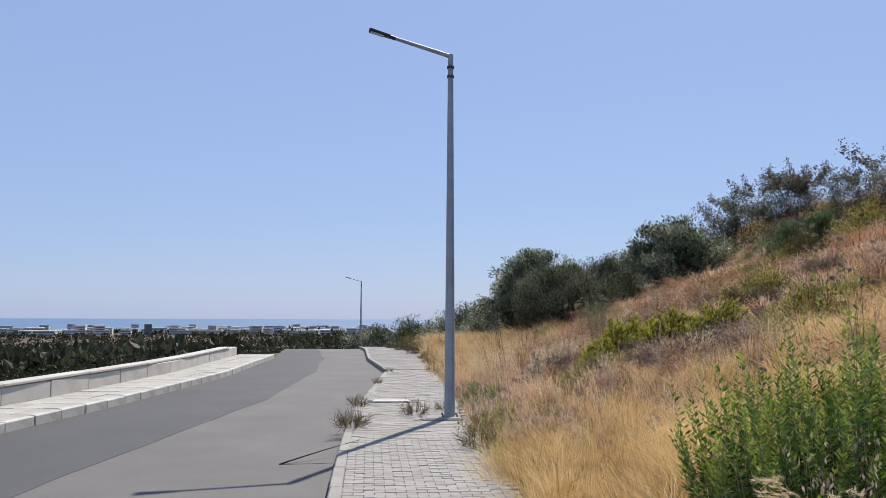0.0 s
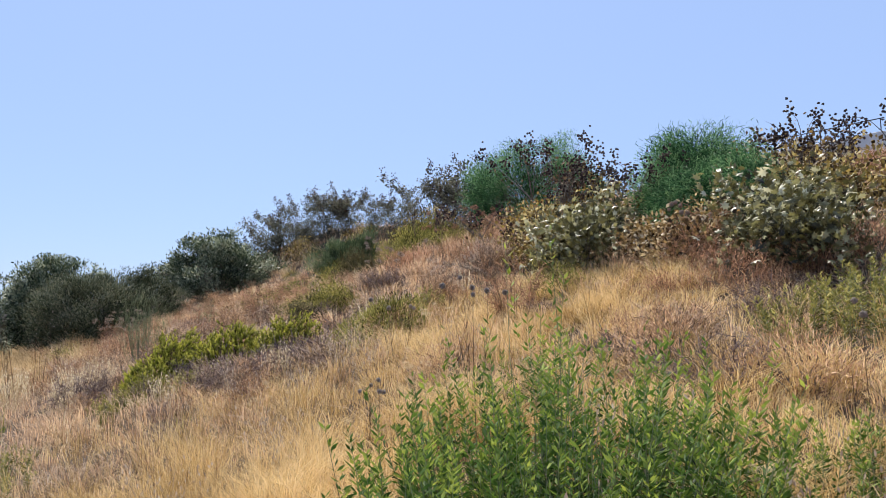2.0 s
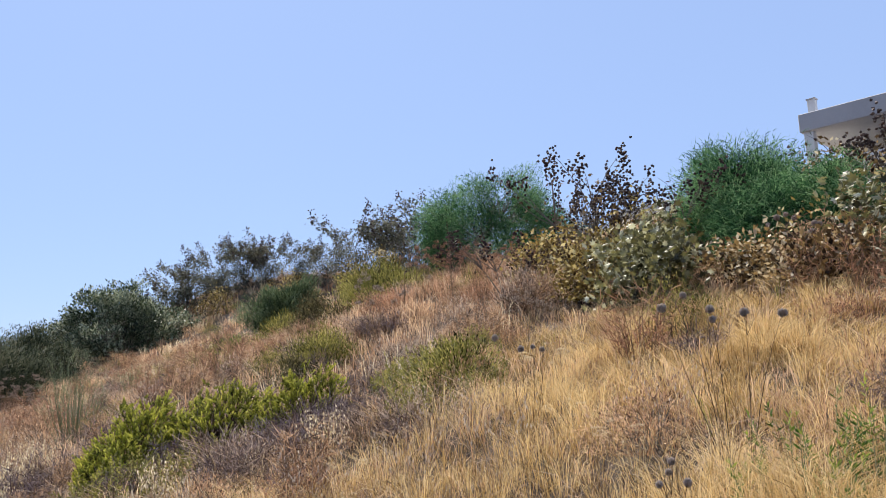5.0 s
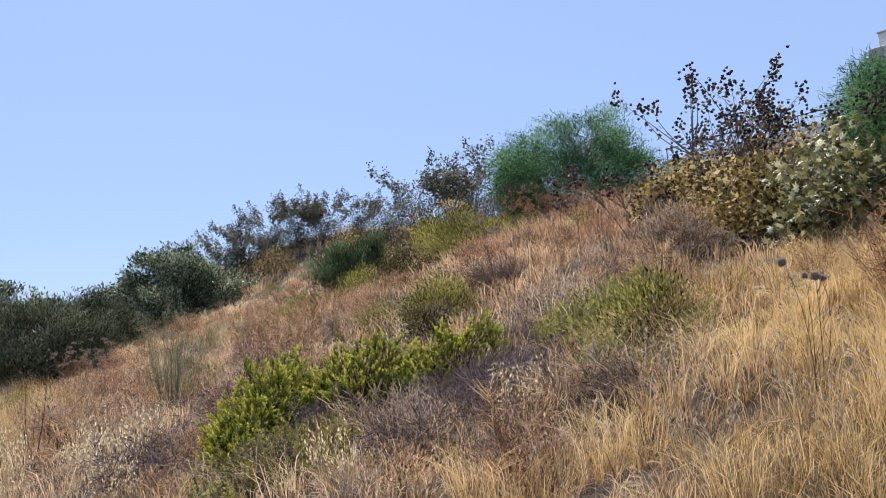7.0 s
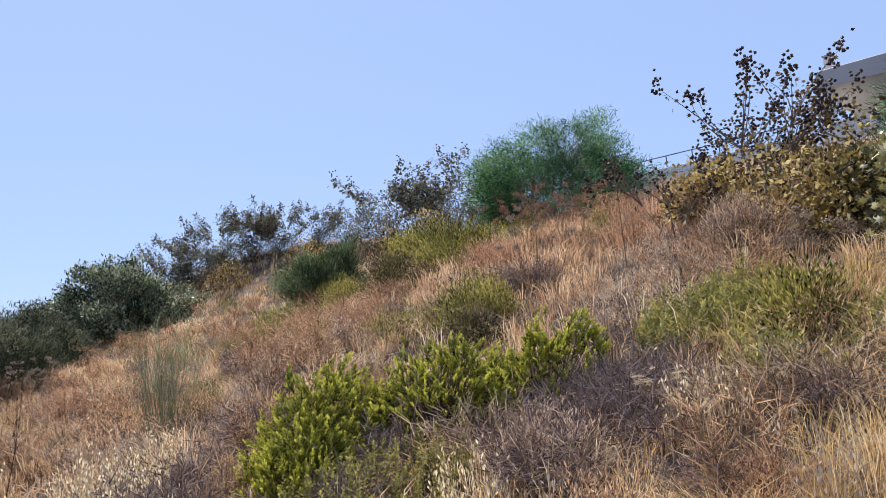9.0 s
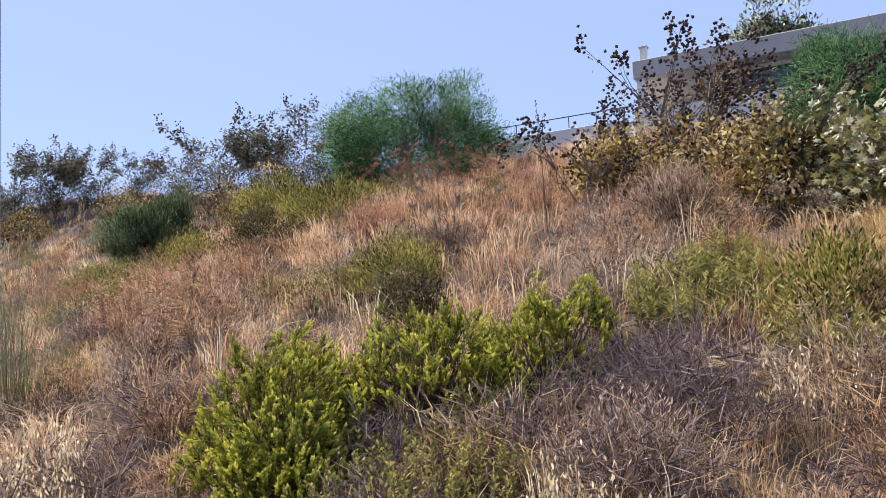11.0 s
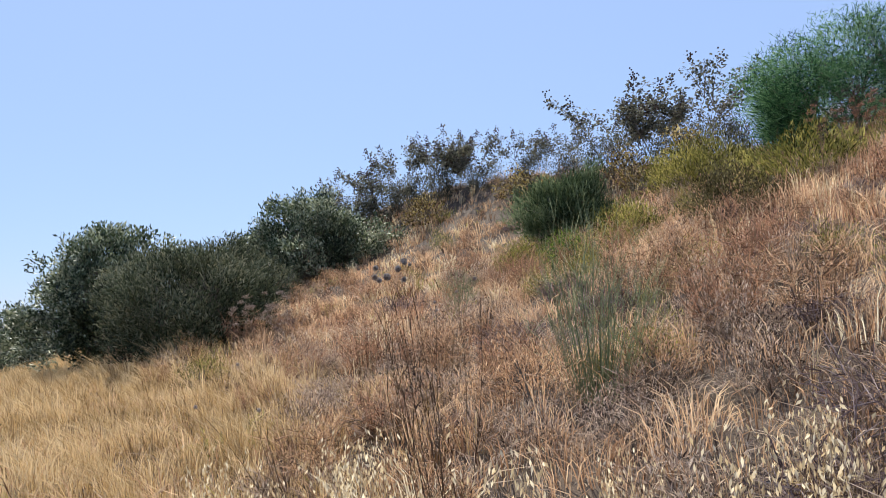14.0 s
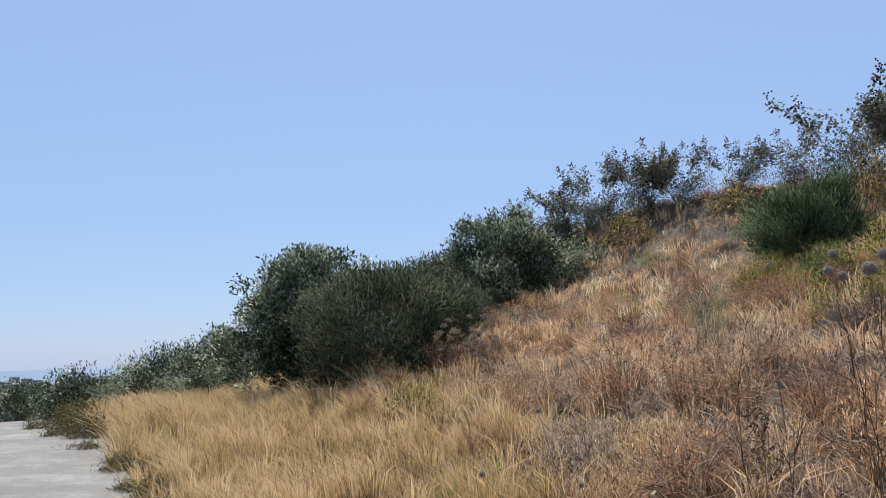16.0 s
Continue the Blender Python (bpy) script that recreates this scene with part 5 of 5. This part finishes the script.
def tufts(name, label, count, area, chance, height, blade_n, wide, lean, material, seed, tuft_r=0.09, far_wide=0.00022, wind=(-0.34, -0.2)):
    """Grass as one mesh: tufts scattered over an area by chance(x, y), each of many blades."""
    rng = np.random.default_rng(seed)
    x0, x1, y0, y1 = area
    x, y = rng.uniform(x0, x1, count), rng.uniform(y0, y1, count)
    keep = rng.uniform(0, 1, count) < chance(x, y) * (0.42 + 0.58 * smooth(-0.7, 0.3, wob(x, y, 1.1, seed + 7) + 0.4 * wob(x, y, 0.45, seed + 8)))
    x, y = x[keep], y[keep]
    n = len(x)
    lump = smooth(-0.5, 0.7, wob(x, y, 1.1, seed + 7) + 0.5 * wob(x, y, 0.45, seed + 8))
    h = height(x, y) * rng.uniform(0.7, 1.15, n) * (0.5 + 0.75 * lump)
    k = np.repeat(np.arange(n), blade_n)
    m = len(k)
    a, r = rng.uniform(0, 2 * math.pi, m), np.sqrt(rng.uniform(0, 1, m))
    bx, by = x[k] + tuft_r * r * np.cos(a), y[k] + tuft_r * r * np.sin(a)
    base = np.stack([bx, by, land(bx, by) - 0.02], -1)
    hh = h[k] * rng.uniform(0.45, 1.1, m)
    drift = lean * (0.5 + 0.5 * wob(x, y, 3.0, seed))[k]
    off = np.stack([hh * (lean * r * np.cos(a) * rng.uniform(0.3, 1.4, m) + wind[0] * drift / lean), hh * (lean * r * np.sin(a) * rng.uniform(0.3, 1.4, m) + wind[1] * drift / lean), hh], -1)
    top = base + off
    bow = np.array([0, 0, 0.16]) * hh[:, None] - off * np.array([0.2, 0.2, 0])
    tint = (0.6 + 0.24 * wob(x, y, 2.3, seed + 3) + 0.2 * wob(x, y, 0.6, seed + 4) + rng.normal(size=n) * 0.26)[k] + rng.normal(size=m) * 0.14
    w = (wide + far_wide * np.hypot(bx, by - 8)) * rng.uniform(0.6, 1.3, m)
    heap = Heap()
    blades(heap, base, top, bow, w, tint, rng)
    ob = new(name, heap.mesh(name, material))
    return tagged(ob, label, "grass", kind="stuff")


def free_of_paving(x, y):
    return (x > 0.95 - 0.12 * smooth(6.5, 8, y) * (1 - smooth(11.5, 13, y)) + 0.2 * wob(x, y, 1.9, 8)) * 1.0


def golden(x, y):
    near = (1 - smooth(6.5, 10.0, y + 0.45 * x)) * (1 - smooth(4.0, 7.5, x + 0.3 * wob(x, y, 3.0, 7)))
    meadow = smooth(16.5, 20, y + 0.6 * (3 - x)) * (1 - smooth(0.2, 1.8, x - 3.2 - 0.16 * (y - 18)))
    right = np.exp(-((x - 7.4) ** 2) / 3.5 - (y - 7.9) ** 2 / 4.0)
    low = np.exp(-((x - 4.3) ** 2) / 4.0 - (y - 8.2) ** 2 / 3.0)
    return np.clip(np.maximum(np.maximum(near, meadow), np.maximum(1.1 * right, 0.45 * low)), 0, 1)


def herb_space(x, y):
    """Little grass where the green herbs stand."""
    a = ((x - 2.55) / 1.25) ** 2 + ((y - 3.0) / 1.2) ** 2
    b = ((x - 4.1) / 0.9) ** 2 + ((y - 13.2) / 0.7) ** 2
    c = ((x - 5.15) / 0.9) ** 2 + ((y - 12.2) / 0.8) ** 2
    return smooth(0.35, 1.1, np.minimum(np.minimum(a, b), c))


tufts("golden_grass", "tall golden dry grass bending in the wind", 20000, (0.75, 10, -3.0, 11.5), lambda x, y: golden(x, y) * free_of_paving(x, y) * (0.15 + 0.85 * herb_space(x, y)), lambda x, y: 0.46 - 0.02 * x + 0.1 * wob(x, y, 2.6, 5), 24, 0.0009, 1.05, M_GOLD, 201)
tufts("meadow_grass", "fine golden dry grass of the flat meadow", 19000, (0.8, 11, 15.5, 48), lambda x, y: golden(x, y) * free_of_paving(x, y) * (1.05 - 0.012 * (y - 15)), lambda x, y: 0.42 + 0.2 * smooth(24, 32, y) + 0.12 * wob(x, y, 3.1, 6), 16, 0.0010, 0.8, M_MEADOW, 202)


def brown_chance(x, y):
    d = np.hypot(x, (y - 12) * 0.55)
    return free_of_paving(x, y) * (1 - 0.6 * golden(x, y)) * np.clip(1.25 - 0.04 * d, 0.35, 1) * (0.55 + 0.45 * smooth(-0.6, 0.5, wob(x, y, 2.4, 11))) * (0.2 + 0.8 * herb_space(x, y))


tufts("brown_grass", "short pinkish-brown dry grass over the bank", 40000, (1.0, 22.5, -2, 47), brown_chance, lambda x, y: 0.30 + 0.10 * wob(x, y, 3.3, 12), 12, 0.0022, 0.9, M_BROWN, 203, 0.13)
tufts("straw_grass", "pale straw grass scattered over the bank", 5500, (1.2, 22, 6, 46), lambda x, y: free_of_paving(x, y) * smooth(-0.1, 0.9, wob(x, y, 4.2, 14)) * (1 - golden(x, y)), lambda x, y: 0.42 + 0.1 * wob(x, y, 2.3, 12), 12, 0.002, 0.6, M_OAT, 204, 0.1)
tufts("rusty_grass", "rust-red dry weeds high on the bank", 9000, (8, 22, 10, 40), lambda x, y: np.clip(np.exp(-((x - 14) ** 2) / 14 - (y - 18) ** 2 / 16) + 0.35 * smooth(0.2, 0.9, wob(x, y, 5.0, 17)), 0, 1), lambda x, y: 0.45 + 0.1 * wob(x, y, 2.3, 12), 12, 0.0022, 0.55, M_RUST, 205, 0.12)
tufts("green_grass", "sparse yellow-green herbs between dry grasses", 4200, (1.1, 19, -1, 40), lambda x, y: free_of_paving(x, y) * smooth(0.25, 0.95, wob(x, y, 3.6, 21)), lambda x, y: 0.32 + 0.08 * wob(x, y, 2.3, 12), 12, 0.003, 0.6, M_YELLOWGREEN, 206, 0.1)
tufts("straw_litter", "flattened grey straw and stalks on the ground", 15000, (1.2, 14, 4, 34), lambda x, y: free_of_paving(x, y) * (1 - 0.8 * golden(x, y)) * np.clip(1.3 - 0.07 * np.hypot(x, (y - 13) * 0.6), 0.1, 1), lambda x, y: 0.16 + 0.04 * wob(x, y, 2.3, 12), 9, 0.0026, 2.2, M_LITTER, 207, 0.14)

# ---- villa on the hill ----
villa = thing("villa", -2.1, -1.9, -0.7, label="white flat-roofed villa with a grey fascia on the hilltop", category="house")
part("roof", box_mesh("villa_roof", M_FASCIA, 54.6, 66, 3.5, 24.4, 18.3, 19.55, 0.05), villa, "thick grey roof fascia")
part("floor_slab", box_mesh("villa_floor", M_PLASTER, 54.4, 66, 3.5, 24.4, 6.0, 16.0, 0.03), villa)
part("wall", box_mesh("villa_wall", M_PLASTER, 56.4, 65.5, 4.0, 19.6, 16.0, 18.3, 0.02), villa)
part("wall", box_mesh("villa_back_wall", M_PLASTER, 62.0, 65.5, 19.6, 24.0, 16.0, 17.1, 0.02), villa)
part("pillar", box_mesh("villa_pillar", M_PLASTER, 54.8, 55.4, 23.6, 24.2, 16.0, 18.3, 0.02), villa)
part("pillar", box_mesh("villa_pillar", M_PLASTER, 64.6, 65.2, 23.6, 24.2, 16.0, 18.3, 0.02), villa)
chim = part("chimney", box_mesh("villa_chimney", M_PLASTER, 55.75, 56.2, 23.6, 24.1, 19.55, 20.75, 0.02), villa)
part("chimney_cap", box_mesh("villa_chimney_cap", M_FASCIA, 55.7, 56.25, 23.55, 24.15, 20.75, 20.85, 0.01), chim)
for y0, y1 in ((13.6, 18.7), (5.2, 12.4)):
    w = part("window", box_mesh("villa_window", M_GLASS, 56.33, 56.42, y0, y1, 16.2, 18.0, 0.0), villa, "dark wide window")
    for yy in np.linspace(y0, y1, 4):
        part("window_frame", box_mesh("villa_window_frame", M_DARK_METAL, 56.29, 56.36, yy - 0.04, yy + 0.04, 16.2, 18.0, 0.0), w)
terrace = thing("terrace_wall", -0.8, 0.7, 0.0, label="pale retaining wall with a glass railing beside the villa", category="wall")
part("wall", box_mesh("terrace_wall", M_PLASTER, 52.0, 52.4, 22.0, 36.0, 5.0, 14.6, 0.03), terrace)
part("railing", box_mesh("terrace_rail", M_DARK_METAL, 52.15, 52.22, 22.0, 36.0, 15.45, 15.5, 0.0), terrace)
for yy in np.arange(22.2, 36, 1.95):
    part("post", box_mesh("terrace_post", M_DARK_METAL, 52.16, 52.21, yy, yy + 0.05, 14.6, 15.45, 0.0), terrace)

# ---- valley woods and far town ----


def woods(name, label, spots, size, material, seed, per=70, leaf=0.16):
    """Many scrub clumps as one mass of leaves, coarser with distance."""
    rng = np.random.default_rng(seed)
    x, y = spots
    n = len(x)
    d = np.hypot(x, y)
    s = size * rng.uniform(0.6, 1.4, n)
    k = np.repeat(np.arange(n), per)
    v = unit(rng.normal(size=(len(k), 3))) * rng.uniform(0.55, 1.0, (len(k), 1))
    v[:, 2] = np.abs(v[:, 2])
    C = np.stack([x, y, land(x, y) - 0.1], -1)[k] + v * np.stack([s, s, 0.95 * s], -1)[k]
    L = (s * leaf * (1 + d / 2500))[k] * rng.uniform(0.6, 1.5, len(k))
    h = Heap()
    leaves(h, C, v + rng.normal(size=v.shape) * 0.6 + np.array([0, 0, 0.3]), L * 1.6, L * 0.9, 0.4 + rng.uniform(-0.3, 0.3, n)[k] + rng.normal(size=len(k)) * 0.13, rng)
    return tagged(new(name, h.mesh(name, material)), label, "woodland", kind="stuff")


rv = np.random.default_rng(301)


def fan(n, d0, d1, a0, a1, power=1.0):
    d = d0 * (d1 / d0) ** (rv.uniform(0, 1, n) ** power)
    a = np.radians(rv.uniform(a0, a1, n))
    return d * np.sin(a), d * np.cos(a)


sx, sy = fan(1500, 17, 130, -75, -4)
ok = sx < kerb_left(sy) - 4 - 0.02 * sy
woods("valley_scrub", "grey-green scrub covering the valley slope", (sx[ok], sy[ok]), 0.9, M_SCRUB, 302, 120, 0.085)
sx, sy = fan(2600, 130, 1100, -62, 12)
woods("valley_trees", "dark woodland across the valley floor", (sx, sy), 3.4, M_SCRUB, 303, 34, 0.24)
sx, sy = fan(260, 75, 160, -26, -2)
woods("road_trees", "dark trees beyond the bend of the road", (sx, sy), 2.3, M_SCRUB, 304, 240, 0.075)
sx, sy = fan(900, 900, 1900, -55, 15)
woods("coast_trees", "distant trees along the coast", (sx, sy), 3.6, M_SCRUB, 305, 30, 0.35)
sx, sy = fan(120, 48, 120, 4, 14)
woods("verge_scrub", "low scrub on the far end of the bank", (sx, sy), 0.8, M_SCRUB, 306, 80, 0.16)


def town_block(w, d, h, material):
    """A far house: walls, a flat roof edge and rows of window strips."""
    b = tagged(new("town_building"), "pale far-off building near the coast", "building", "far town")
    part("wall", box_mesh("town_wall", material, -w / 2, w / 2, -d / 2, d / 2, -6, h), b)
    part("roof", box_mesh("town_roof", M_TOWN, -w / 2 - 0.4, w / 2 + 0.4, -d / 2 - 0.4, d / 2 + 0.4, h, h + 0.7), b)
    for z in np.arange(1.2, h - 1.5, 3.2):
        part("ribbon_window", box_mesh("town_windows", M_TOWN_DARK, -w / 2 + 1, w / 2 - 1, -d / 2 - 0.12, -d / 2 + 0.1, z, z + 1.3), b)
    return b


KINDS = [town_block(16, 12, 7, M_TOWN), town_block(24, 14, 10, M_TOWN), town_block(14, 12, 13.5, M_TOWN), town_block(34, 16, 7, M_TOWN), town_block(11, 11, 16, M_TOWN_DARK)]
KINDS[4]["label"] = "dark far-off tower block near the coast"
used = set()
for i in range(165):
    d = rv.uniform(1150, 1900)
    a = radians(rv.uniform(-31, 8) if i % 3 else rv.uniform(-24, -4))
    j = 4 if i < 1 else int(rv.choice(4, p=[0.4, 0.25, 0.15, 0.2]))
    if i < 1:
        d, a = 1300.0, radians(-17.1)
    m = pose(d * math.sin(a), d * math.cos(a), max(land_at(d * math.sin(a), d * math.cos(a)), -37.5), 0, 0, math.degrees(-a) + rv.uniform(-20, 20))
    if j in used:
        copy_thing(KINDS[j], m)
    else:
        used.add(j)
        KINDS[j].matrix_basis = m
farm = thing("farmhouse", -118, 205, label="low white farmhouse with a red tiled roof in the valley", category="house")
part("wall", box_mesh("farm_wall", M_PLASTER, -9, 9, -5, 5, -1, 3.4), farm)
bm = bmesh.new()
box(bm, -9.6, 9.6, -5.6, 5.6, 3.4, 6.0)
for v in bm.verts:
    if v.co.z > 5:
        v.co.y *= 0.04
part("roof", bm_mesh("farm_roof", bm, M_TILE), farm, "red tiled roof")

# ---- paving pieces, last ----
BRICK = brick_piece(0.194, 0.094, 0.05, 0.004)
made, rest = 0, Heap()
cube_v = np.array([(x, y, z) for z in (-0.03, 0.0) for x, y in ((-0.5, -0.5), (0.5, -0.5), (0.5, 0.5), (-0.5, 0.5))])
cube_f = np.array([(4, 5, 6, 7), (0, 1, 5, 4), (1, 2, 6, 5), (2, 3, 7, 6), (3, 0, 4, 7)])
rb = np.random.default_rng(401)
for row, y in enumerate(np.arange(-2.0, 21.9, 0.1)):
    x = float(kerb_right(y)) + 0.11 + (0.1 if row % 2 else 0.0)
    if row % 2:
        rest.add(cube_v * np.array([0.094, 0.094, 1.0]) + np.array([x - 0.05, y, rb.normal() * 0.0018]), cube_f, rb.uniform())
    while x + 0.1 < 1.05:
        cx, z = x + 0.1, rb.normal() * 0.0018
        if not (abs(cx + 0.2) < 0.44 and abs(y - 13.4) < 0.25) and not (abs(cx - 0.62) < 0.36 and abs(y - 10.98) < 0.29):
            if 5.4 < y and made < 300:
                ob = part("brick", BRICK, pave_bed)
                ob.matrix_basis = pose(cx, y, z, rb.normal() * 0.5, rb.normal() * 0.4, rb.normal() * 0.5)
                made += 1
            else:
                rest.add(cube_v * np.array([0.194, 0.094, 1.0]) + np.array([cx, y, z]), cube_f, rb.uniform())
        x += 0.2
rest_ob = part("paving_bricks", rest.mesh("paving_bricks", M_BRICK), pave_bed, "pale grey paving bricks")
tagged(rest_ob, kind="stuff")
slab = part("worn_surface", strip("worn_surface", np.arange(22.0, 45, 0.5), lambda y: kerb_right(y) + 0.11, lambda y: 1.05 + 0.05 * wob(0 * y, y, 1.5, 3), -0.002, M_DUST, 0.05), pave_bed, "dusty grey worn concrete surface")
FAR_SLAB = bm_mesh("far_slab", box(bmesh.new(), -0.212, 0.212, -0.365, 0.365, -0.05, 0.0, 0.004), M_SLAB)
for y in np.arange(3.0, 30.2, 0.75):
    for c in range(3):
        ob = part("paving_slab", FAR_SLAB, far_bed)
        ob.matrix_basis = pose(float(kerb_left(y)) - 0.12 - 0.22 - c * 0.435, y, 0.012 + rb.normal() * 0.003, 0, 0, -7 if y < 20 else 0)
